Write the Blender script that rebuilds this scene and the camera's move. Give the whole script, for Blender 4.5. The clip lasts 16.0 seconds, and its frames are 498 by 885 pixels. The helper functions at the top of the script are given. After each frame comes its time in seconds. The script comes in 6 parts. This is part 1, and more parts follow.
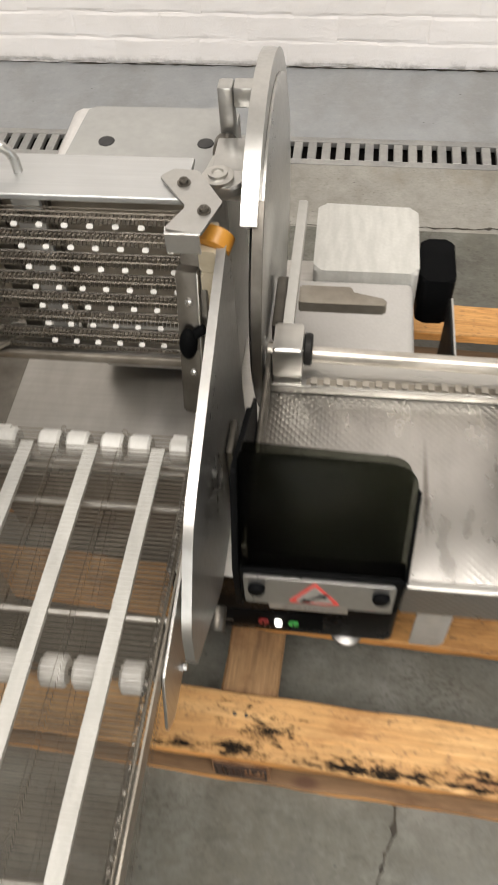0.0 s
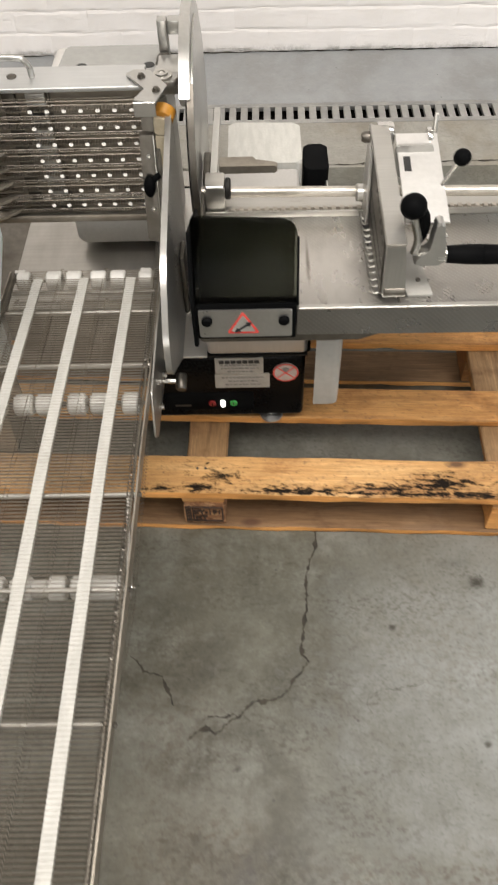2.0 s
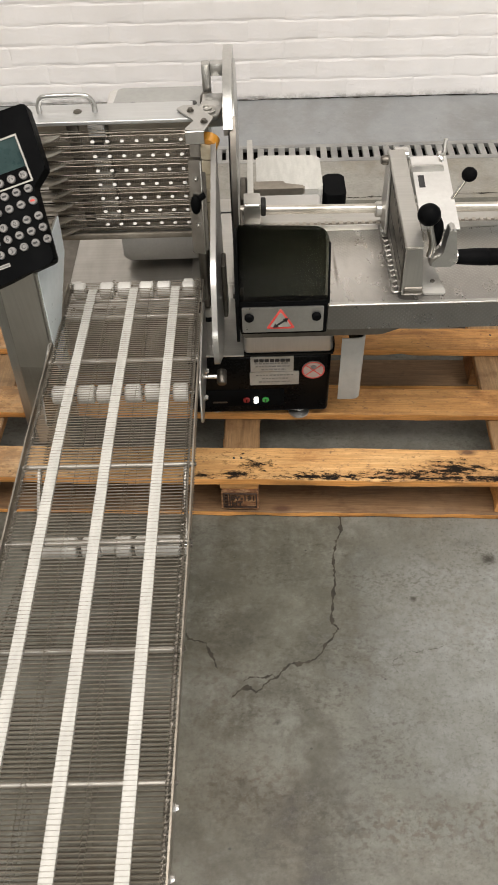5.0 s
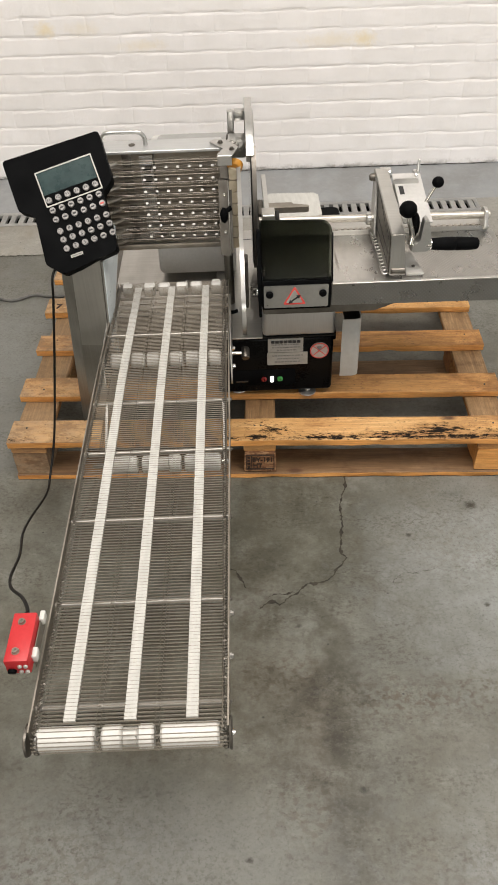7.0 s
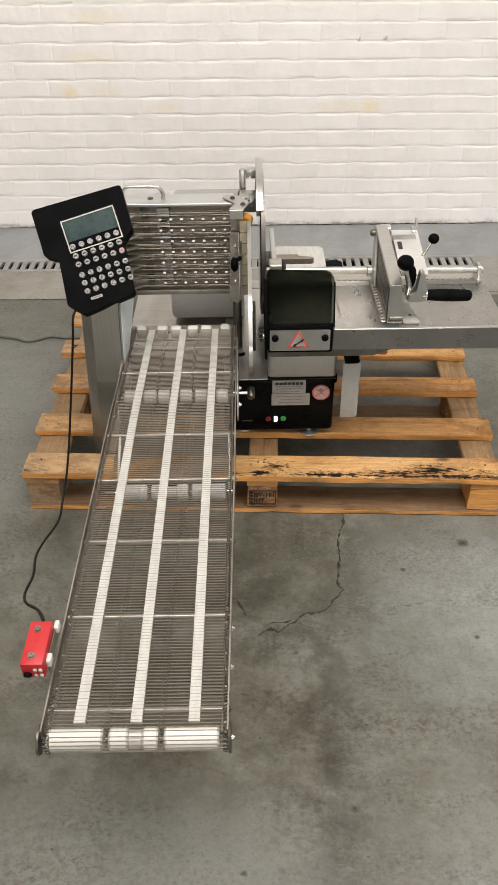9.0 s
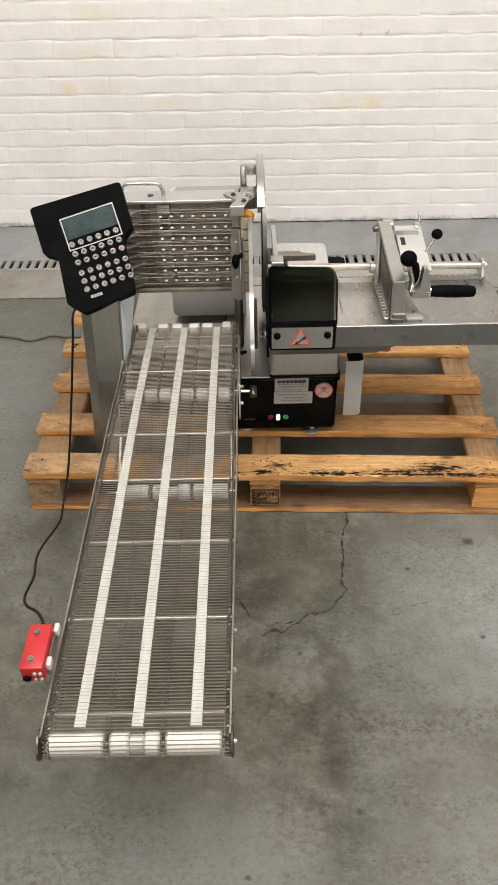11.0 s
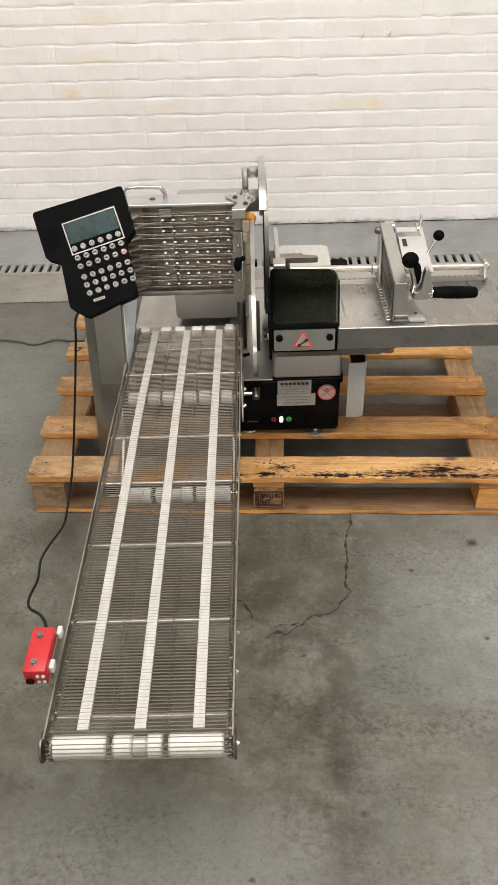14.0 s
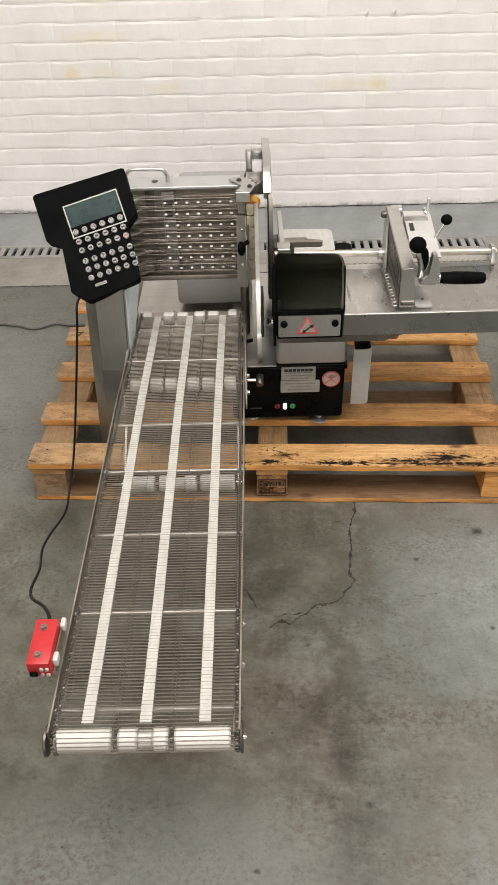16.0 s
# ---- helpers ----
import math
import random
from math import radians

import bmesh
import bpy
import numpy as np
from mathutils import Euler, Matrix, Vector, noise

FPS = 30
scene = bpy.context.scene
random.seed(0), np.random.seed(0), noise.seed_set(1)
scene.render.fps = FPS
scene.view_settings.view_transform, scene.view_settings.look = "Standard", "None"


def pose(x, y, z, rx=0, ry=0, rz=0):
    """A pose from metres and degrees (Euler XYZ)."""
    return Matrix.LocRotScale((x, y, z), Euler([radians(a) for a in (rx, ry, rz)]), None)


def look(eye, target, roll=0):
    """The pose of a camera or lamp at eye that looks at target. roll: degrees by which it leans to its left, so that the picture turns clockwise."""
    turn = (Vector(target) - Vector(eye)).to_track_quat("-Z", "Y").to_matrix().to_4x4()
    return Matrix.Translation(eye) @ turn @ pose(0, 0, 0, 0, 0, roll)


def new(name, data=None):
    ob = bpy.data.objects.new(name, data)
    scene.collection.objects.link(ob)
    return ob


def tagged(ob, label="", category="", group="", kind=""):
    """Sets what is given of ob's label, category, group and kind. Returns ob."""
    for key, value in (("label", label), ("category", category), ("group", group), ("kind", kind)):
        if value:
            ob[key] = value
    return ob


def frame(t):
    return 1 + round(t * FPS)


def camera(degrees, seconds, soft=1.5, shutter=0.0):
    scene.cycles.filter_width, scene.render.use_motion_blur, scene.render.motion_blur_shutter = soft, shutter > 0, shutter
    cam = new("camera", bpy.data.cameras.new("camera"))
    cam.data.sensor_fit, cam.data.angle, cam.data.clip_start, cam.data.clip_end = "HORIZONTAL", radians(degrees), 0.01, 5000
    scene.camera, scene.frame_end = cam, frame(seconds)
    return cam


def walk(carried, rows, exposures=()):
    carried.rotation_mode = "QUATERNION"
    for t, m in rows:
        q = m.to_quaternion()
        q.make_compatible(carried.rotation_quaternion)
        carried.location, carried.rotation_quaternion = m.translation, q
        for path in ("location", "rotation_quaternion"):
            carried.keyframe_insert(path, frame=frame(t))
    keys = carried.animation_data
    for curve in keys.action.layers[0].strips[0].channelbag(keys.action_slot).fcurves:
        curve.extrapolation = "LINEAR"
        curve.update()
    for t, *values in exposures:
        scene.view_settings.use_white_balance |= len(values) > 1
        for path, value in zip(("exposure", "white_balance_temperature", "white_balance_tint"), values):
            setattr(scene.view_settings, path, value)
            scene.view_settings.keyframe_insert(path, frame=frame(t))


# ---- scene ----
cam = camera(35.2, 16.0, soft=1.6, shutter=0.5)
PATH = [
    (0, (0.102, -0.239, 1.14), (-0.154, 0.905, -0.48), -4.5),
    (0.5, (0.124, -0.399, 1.215), (-0.091, 0.748, -0.41), -1.4),
    (1, (0.101, -0.549, 1.27), (-0.077, 0.669, -0.306), -3.2),
    (1.5, (0.1, -0.68, 1.282), (-0.009, 0.545, -0.295), -3.4),
    (2, (0.147, -0.767, 1.287), (0.057, 0.44, -0.305), -2.3),
    (2.5, (0.182, -0.853, 1.295), (0.092, 0.349, -0.301), -1.5),
    (3, (0.176, -0.876, 1.308), (0.083, 0.329, -0.286), -2.3),
    (3.5, (0.142, -0.897, 1.322), (0.07, 0.336, -0.251), -2.5),
    (4, (0.115, -0.92, 1.322), (0.055, 0.35, -0.222), -1.8),
    (4.5, (0.104, -0.929, 1.327), (0.029, 0.363, -0.198), -2.0),
    (5, (0.089, -0.95, 1.343), (0.002, 0.351, -0.174), -2.4),
    (5.2, (0.076, -0.978, 1.337), (-0.009, 0.336, -0.168), -2.5),
    (7.3, (0.037, -1.406, 1.38), (-0.027, 0.09, 0.054), -2.2),
    (7.5, (0.041, -1.412, 1.387), (-0.031, 0.091, 0.069), -2.3),
    (8, (0.031, -1.429, 1.386), (-0.042, 0.103, 0.102), -1.8),
    (8.5, (0.027, -1.455, 1.392), (-0.043, 0.095, 0.13), -0.9),
    (9, (0.037, -1.474, 1.402), (-0.034, 0.091, 0.158), -0.9),
    (11.5, (0.041, -1.457, 1.391), (-0.04, 0.103, 0.142), -1.5),
    (12, (0.047, -1.46, 1.392), (-0.034, 0.099, 0.142), -1.6),
    (12.5, (0.053, -1.46, 1.387), (-0.035, 0.1, 0.138), -2.1),
    (13, (0.058, -1.452, 1.397), (-0.04, 0.101, 0.141), -2.4),
    (13.5, (0.051, -1.456, 1.39), (-0.047, 0.103, 0.141), -2.2),
    (14, (0.047, -1.46, 1.394), (-0.049, 0.104, 0.151), -2.1),
    (14.5, (0.047, -1.456, 1.397), (-0.049, 0.105, 0.15), -2.0),
    (15, (0.041, -1.447, 1.389), (-0.053, 0.108, 0.134), -2.1),
    (15.5, (0.037, -1.441, 1.38), (-0.054, 0.102, 0.111), -2.1),
    (16, (0.033, -1.438, 1.387), (-0.058, 0.1, 0.112), -1.9),
]
walk(cam, [(t, look(eye, target, roll)) for t, eye, target, roll in PATH],
     exposures=[(0, 0.07), (2.5, 0.05), (4.5, -0.03), (16, -0.04)])

# ---- world and light ----
world = bpy.data.worlds.new("sky")
scene.world = world
world.use_nodes = True
wn = world.node_tree.nodes
sky = wn.new("ShaderNodeTexSky")
sky.sky_type, sky.sun_disc, sky.sun_elevation, sky.sun_rotation = "NISHITA", False, radians(40), radians(150)
world.node_tree.links.new(sky.outputs[0], wn["Background"].inputs[0])
wn["Background"].inputs[1].default_value = 0.12


def area(name, m, sx, sy, watts, colour):
    """Daylight in an opening of the hall."""
    la = bpy.data.lights.new(name, "AREA")
    la.shape, la.size, la.size_y, la.energy, la.color = "RECTANGLE", sx, sy, watts, colour
    ob = new(name, la)
    ob.matrix_basis = m
    return ob


ROOF_W, DOOR_W, GATE_W = 238, 28, 96
area("rooflight_daylight", look((0.3, -1.1, 3.98), (0.3, -1.1, 0)), 3.4, 2.2, ROOF_W, (1.0, 0.93, 0.855))
area("gate_daylight", look((0.6, -7.9, 1.7), (0.2, 1.8, 0.9)), 4.2, 2.6, GATE_W, (1.0, 0.93, 0.85))
area("door_daylight", look((4.45, -2.2, 1.4), (0, -0.2, 0.6)), 2.6, 2.4, DOOR_W, (0.92, 0.96, 1.0))

# ---- materials ----


def nodes_of(name):
    m = bpy.data.materials.new(name)
    m.use_nodes = True
    nt = m.node_tree
    return m, nt, nt.nodes["Principled BSDF"]


def math_node(nt, op, a, b=0.0):
    n = nt.nodes.new("ShaderNodeMath")
    n.operation = op
    for i, v in enumerate((a, b)):
        if isinstance(v, (int, float)):
            n.inputs[i].default_value = v
        else:
            nt.links.new(v, n.inputs[i])
    return n.outputs[0]


def coords(nt, stretch=(1, 1, 1), shuffle=True, turn=(0, 0, 0)):
    """Object coordinates, stretched, and shifted at random from object to object."""
    tc = nt.nodes.new("ShaderNodeTexCoord")
    mp = nt.nodes.new("ShaderNodeMapping")
    mp.inputs["Scale"].default_value = stretch
    mp.inputs["Rotation"].default_value = turn
    out = tc.outputs["Object"]
    if shuffle:
        oi = nt.nodes.new("ShaderNodeObjectInfo")
        add = nt.nodes.new("ShaderNodeVectorMath")
        add.operation = "ADD"
        comb = nt.nodes.new("ShaderNodeCombineXYZ")
        for i, k in enumerate((7.3, 13.1, 5.7)):
            nt.links.new(math_node(nt, "MULTIPLY", oi.outputs["Random"], k), comb.inputs[i])
        nt.links.new(out, add.inputs[0])
        nt.links.new(comb.outputs[0], add.inputs[1])
        out = add.outputs[0]
    nt.links.new(out, mp.inputs[0])
    return mp.outputs[0]


def noise_of(nt, vec, scale, detail=5.0, rough=0.55, distort=0.0):
    n = nt.nodes.new("ShaderNodeTexNoise")
    n.inputs["Scale"].default_value, n.inputs["Detail"].default_value = scale, detail
    n.inputs["Roughness"].default_value, n.inputs["Distortion"].default_value = rough, distort
    nt.links.new(vec, n.inputs["Vector"])
    return n.outputs["Fac"]


def ramp(nt, fac, *stops):
    r = nt.nodes.new("ShaderNodeValToRGB")
    el = r.color_ramp.elements
    while len(el) < len(stops):
        el.new(0.5)
    for e, (p, c) in zip(el, stops):
        e.position = p
        e.color = (*c, 1) if isinstance(c, (tuple, list)) else (c, c, c, 1)
    nt.links.new(fac, r.inputs[0])
    return r.outputs[0]


def mix(nt, fac, a, b, how="MIX"):
    n = nt.nodes.new("ShaderNodeMix")
    n.data_type, n.blend_type = "RGBA", how
    for i, v in ((0, fac), (6, a), (7, b)):
        if isinstance(v, (int, float)):
            n.inputs[i].default_value = v
        elif isinstance(v, tuple):
            n.inputs[i].default_value = (*v, 1)
        else:
            nt.links.new(v, n.inputs[i])
    return n.outputs[2]


def bump_of(nt, p, height, strength, dist=0.002):
    b = nt.nodes.new("ShaderNodeBump")
    b.inputs["Strength"].default_value, b.inputs["Distance"].default_value = strength, dist
    nt.links.new(height, b.inputs["Height"])
    nt.links.new(b.outputs[0], p.inputs["Normal"])


def surf(name, c1, c2, scale=6.0, rough=(0.4, 0.6), metal=0.0, bump=0.0, fine=150.0, stretch=(1, 1, 1), fstretch=(1, 1, 1), coat=0.0, gloss=0.5):
    """A plain surface with broad mottling and fine grain."""
    m, nt, p = nodes_of(name)
    broad = noise_of(nt, coords(nt, stretch), scale)
    grain = noise_of(nt, coords(nt, fstretch), fine, 3.0)
    col = ramp(nt, broad, (0.36, c1), (0.64, c2))
    col = mix(nt, ramp(nt, grain, (0.3, 0.0), (0.7, 0.22)), col, tuple(0.72 * v for v in c1))
    nt.links.new(col, p.inputs["Base Color"])
    both = math_node(nt, "ADD", math_node(nt, "MULTIPLY", broad, 0.6), math_node(nt, "MULTIPLY", grain, 0.4))
    nt.links.new(ramp(nt, both, (0.35, rough[0]), (0.65, rough[1])), p.inputs["Roughness"])
    p.inputs["Metallic"].default_value = metal
    p.inputs["Specular IOR Level"].default_value = gloss
    p.inputs["Coat Weight"].default_value = coat
    if bump:
        bump_of(nt, p, grain, bump)
    return m


STEEL = surf("brushed_steel", (0.50, 0.49, 0.46), (0.60, 0.59, 0.56), 5, (0.26, 0.42), 1.0, 0.10, 60, fstretch=(0.12, 6, 6))
STEEL_V = surf("satin_steel_sheet", (0.44, 0.43, 0.41), (0.56, 0.55, 0.52), 7, (0.30, 0.46), 1.0, 0.08, 60, fstretch=(6, 6, 0.15))
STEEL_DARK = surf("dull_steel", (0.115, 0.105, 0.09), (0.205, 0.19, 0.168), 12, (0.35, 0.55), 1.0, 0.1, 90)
# belt wire again, darkened in colour for the shade under the upper run
WIRE_LOW = surf("shaded_belt_wire", (0.075, 0.062, 0.046), (0.125, 0.105, 0.080), 20, (0.5, 0.65), 0.4)
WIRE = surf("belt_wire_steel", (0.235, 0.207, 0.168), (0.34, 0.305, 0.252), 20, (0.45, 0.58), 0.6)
TARNISH = surf("tarnished_steel", (0.22, 0.195, 0.16), (0.36, 0.33, 0.28), 14, (0.38, 0.55), 0.7, 0.1, 90)
SCREEN = surf("greasy_screen", (0.33, 0.288, 0.232), (0.46, 0.405, 0.335), 16, (0.45, 0.6), 0.2, 0.1, 90)
BEAD = surf("oily_bead_chain", (0.10, 0.086, 0.068), (0.24, 0.21, 0.175), 40, (0.3, 0.42), 0.8)
FORK = surf("oily_fork_steel", (0.27, 0.245, 0.205), (0.42, 0.385, 0.33), 30, (0.26, 0.4), 0.75)
FINGER = surf("dull_cast_finger", (0.42, 0.39, 0.34), (0.58, 0.545, 0.49), 30, (0.3, 0.42), 0.7)
HOODM = surf("satin_hood_steel", (0.47, 0.46, 0.44), (0.54, 0.53, 0.51), 7, (0.36, 0.44), 0.65, 0.015, 60, fstretch=(6, 6, 0.15))
KEYCAP = surf("grey_key_cap", (0.23, 0.222, 0.215), (0.31, 0.30, 0.29), 90, (0.25, 0.36), 0.25)
RAIL = surf("pale_rail_steel", (0.56, 0.57, 0.57), (0.66, 0.67, 0.67), 6, (0.36, 0.46), 0.9, 0.03, 60, fstretch=(0.12, 6, 6))
BASEM = surf("smeared_base_steel", (0.40, 0.385, 0.355), (0.54, 0.525, 0.495), 5, (0.30, 0.45), 0.85, 0.04, 40, stretch=(3, 1, 1), fstretch=(0.15, 5, 5))
# water-marked column steel, darkened in colour for the dark reflection low down
COLM = surf("darkened_water_marked_steel", (0.27, 0.262, 0.24), (0.40, 0.39, 0.365), 9, (0.30, 0.46), 0.95, 0.05, 60, fstretch=(6, 6, 0.15))
PLATE_W = surf("pale_satin_plate", (0.60, 0.59, 0.57), (0.68, 0.67, 0.65), 8, (0.40, 0.5), 0.55, 0.03, 120)
CHROME = surf("polished_steel", (0.66, 0.65, 0.63), (0.74, 0.73, 0.71), 9, (0.10, 0.22), 1.0, 0.02, 200)
ALU = surf("anodised_aluminium", (0.46, 0.455, 0.435), (0.54, 0.535, 0.515), 9, (0.27, 0.38), 0.9, 0.04, 160)
GREY_PAINT = surf("grey_enamel", (0.25, 0.25, 0.24), (0.31, 0.31, 0.295), 5, (0.35, 0.5), 0.0, 0.05, 90)
BEIGE_PAINT = surf("pale_grey_enamel", (0.37, 0.362, 0.335), (0.44, 0.43, 0.40), 5, (0.38, 0.55), 0.0, 0.05, 90)
BLACK = surf("black_housing_paint", (0.0025, 0.0025, 0.0026), (0.005, 0.0047, 0.0045), 9, (0.20, 0.36), 0.0, 0.04, 220, gloss=0.08)
BLACK_PL = surf("matt_black_plastic", (0.003, 0.0032, 0.0035), (0.006, 0.0063, 0.0066), 14, (0.45, 0.6), 0.0, 0.06, 500, gloss=0.02)
RUBBER = surf("black_rubber", (0.006, 0.006, 0.006), (0.014, 0.0135, 0.012), 18, (0.5, 0.7), 0.0, 0.1, 300, gloss=0.25)
WHITE_PL = surf("white_nylon", (0.53, 0.52, 0.485), (0.63, 0.62, 0.585), 16, (0.38, 0.52), 0.0, 0.05, 220)
STRIP = surf("worn_slide_strip", (0.44, 0.435, 0.405), (0.52, 0.515, 0.48), 30, (0.45, 0.6), 0.0, 0.05, 220, stretch=(3, 0.6, 1))
CREAM_PL = surf("yellowed_plastic", (0.46, 0.39, 0.27), (0.62, 0.56, 0.43), 22, (0.4, 0.55), 0.0, 0.1, 200)
AMBER = surf("amber_plastic", (0.42, 0.18, 0.022), (0.54, 0.26, 0.035), 30, (0.3, 0.45), 0.0, 0.05, 200)
RED_OFF = surf("dull_red_button", (0.20, 0.012, 0.012), (0.28, 0.02, 0.02), 60, (0.35, 0.5))
RED = surf("red_enamel", (0.42, 0.016, 0.02), (0.52, 0.026, 0.03), 14, (0.35, 0.5), 0.0, 0.1, 300)
RED_INK = surf("red_print", (0.62, 0.06, 0.05), (0.70, 0.10, 0.08), 60, (0.4, 0.5))
PINK_INK = surf("pale_sticker", (0.42, 0.34, 0.31), (0.52, 0.44, 0.40), 60, (0.35, 0.5))
GREEN = surf("green_button", (0.05, 0.34, 0.07), (0.07, 0.42, 0.09), 80, (0.3, 0.4))
LABEL = surf("worn_silver_label", (0.34, 0.33, 0.30), (0.45, 0.435, 0.40), 40, (0.3, 0.5), 0.25, 0.1, 400)
INK = surf("black_print", (0.012, 0.012, 0.012), (0.03, 0.03, 0.03), 90, (0.5, 0.6))
GREY_INK = surf("faded_print", (0.16, 0.155, 0.15), (0.26, 0.25, 0.24), 120, (0.5, 0.6))
BROWN_INK = surf("burnt_stamp", (0.025, 0.013, 0.008), (0.06, 0.03, 0.015), 120, (0.7, 0.8))
LCD = surf("lcd_glass", (0.012, 0.028, 0.029), (0.030, 0.056, 0.055), 22, (0.22, 0.34), 0.0, 0.0, 90, gloss=0.14)
FILM = surf("white_protective_film", (0.70, 0.77, 0.79), (0.80, 0.86, 0.88), 9, (0.25, 0.4), 0.0, 0.05, 60)
CABLE_BLACK = surf("black_cable", (0.006, 0.0056, 0.005), (0.013, 0.012, 0.011), 30, (0.45, 0.6), gloss=0.2)
CABLE_GREY = surf("grey_cable", (0.085, 0.083, 0.078), (0.13, 0.128, 0.12), 30, (0.5, 0.65))
ROD = surf("dull_cross_rod", (0.36, 0.345, 0.315), (0.47, 0.452, 0.415), 30, (0.40, 0.52), 0.75)
GALV = surf("worn_galvanised_steel", (0.33, 0.33, 0.32), (0.47, 0.465, 0.44), 9, (0.42, 0.6), 0.7, 0.2, 120)
PIT = surf("drain_sludge", (0.012, 0.011, 0.010), (0.03, 0.027, 0.023), 12, (0.6, 0.8))
PLASTER = surf("white_hall_paint", (0.74, 0.73, 0.70), (0.80, 0.79, 0.76), 2, (0.6, 0.8), 0.0, 0.1, 60)


def make_lamp_mat():
    m, nt, p = nodes_of("lit_lens")
    p.inputs["Base Color"].default_value = (0.9, 0.9, 0.85, 1)
    p.inputs["Emission Color"].default_value = (1.0, 0.98, 0.9, 1)
    p.inputs["Emission Strength"].default_value = 2.5
    return m


def make_smoke():
    """Dark smoked acrylic, a little see-through."""
    m, nt, p = nodes_of("smoked_acrylic")
    p.inputs["Base Color"].default_value = (0.19, 0.20, 0.17, 1)
    p.inputs["Transmission Weight"].default_value = 1.0
    p.inputs["IOR"].default_value = 1.10
    v = noise_of(nt, coords(nt), 40)
    nt.links.new(ramp(nt, v, (0.3, 0.10), (0.7, 0.2)), p.inputs["Roughness"])
    return m


def spot(nt, at, x, y, rx, ry, soft=0.5, wobble=None):
    """One where a patch lies, round (x, y), fading out towards its rim."""
    sub = nt.nodes.new("ShaderNodeVectorMath")
    sub.operation = "SUBTRACT"
    nt.links.new(at, sub.inputs[0])
    sub.inputs[1].default_value = (x, y, 0)
    sc = nt.nodes.new("ShaderNodeVectorMath")
    sc.operation = "MULTIPLY"
    nt.links.new(sub.outputs[0], sc.inputs[0])
    sc.inputs[1].default_value = (1 / rx, 1 / ry, 0)
    ln = nt.nodes.new("ShaderNodeVectorMath")
    ln.operation = "LENGTH"
    nt.links.new(sc.outputs[0], ln.inputs[0])
    d = ln.outputs["Value"]
    if wobble:
        d = math_node(nt, "ADD", d, math_node(nt, "MULTIPLY", math_node(nt, "SUBTRACT", wobble, 0.5), 2.2))
    return ramp(nt, math_node(nt, "MULTIPLY", d, 0.5), (0.5 * soft, 1.0), (0.62, 0.0))


def make_quilted(name, pale, deep, worn):
    """Steel sheet rolled with small raised lozenges, worn smooth where goods slide."""
    m, nt, p = nodes_of(name)
    v = coords(nt, shuffle=False)
    broad = noise_of(nt, v, 7)
    smear = noise_of(nt, coords(nt, (3, 1.2, 3), False), 9, 6, 0.65)
    sep = nt.nodes.new("ShaderNodeSeparateXYZ")
    nt.links.new(v, sep.inputs[0])
    yz = math_node(nt, "ADD", sep.outputs["Y"], sep.outputs["Z"])
    waves = [math_node(nt, "SINE", math_node(nt, "MULTIPLY", axis, 760.0)) for axis in (sep.outputs["X"], yz)]
    dots = math_node(nt, "MAXIMUM", math_node(nt, "MULTIPLY", *waves), 0.0)
    col = ramp(nt, broad, (0.3, deep), (0.7, pale))
    relief = dots
    if worn:
        # goods slide over the middle of the table
        rub_sheen = spot(nt, v, 0.125, -0.235, 0.16, 0.135, 0.3, smear)
        relief = math_node(nt, "MULTIPLY", dots, ramp(nt, rub_sheen, (0.0, 1.0), (0.9, 0.08)))
        # the worn middle is also paled in colour for the wall's reflection
        col = mix(nt, math_node(nt, "MULTIPLY", rub_sheen, 0.5), col, (0.62, 0.60, 0.57))
        col = mix(nt, math_node(nt, "MULTIPLY", spot(nt, v, 0.118, -0.185, 0.003, 0.055, 0.2, smear), 0.7), col, (0.14, 0.12, 0.10))
    col = mix(nt, ramp(nt, relief, (0.15, 0.0), (0.8, 0.16)), col, tuple(min(1.0, 1.4 * c) for c in pale))
    col = mix(nt, ramp(nt, smear, (0.56, 0.0), (0.74, 0.10)), col, (0.30, 0.28, 0.25))
    nt.links.new(col, p.inputs["Base Color"])
    nt.links.new(ramp(nt, smear, (0.35, 0.24), (0.68, 0.38)), p.inputs["Roughness"])
    p.inputs["Metallic"].default_value = 1.0
    bump_of(nt, p, relief, 0.30 if worn else 0.22, 0.0013)
    return m


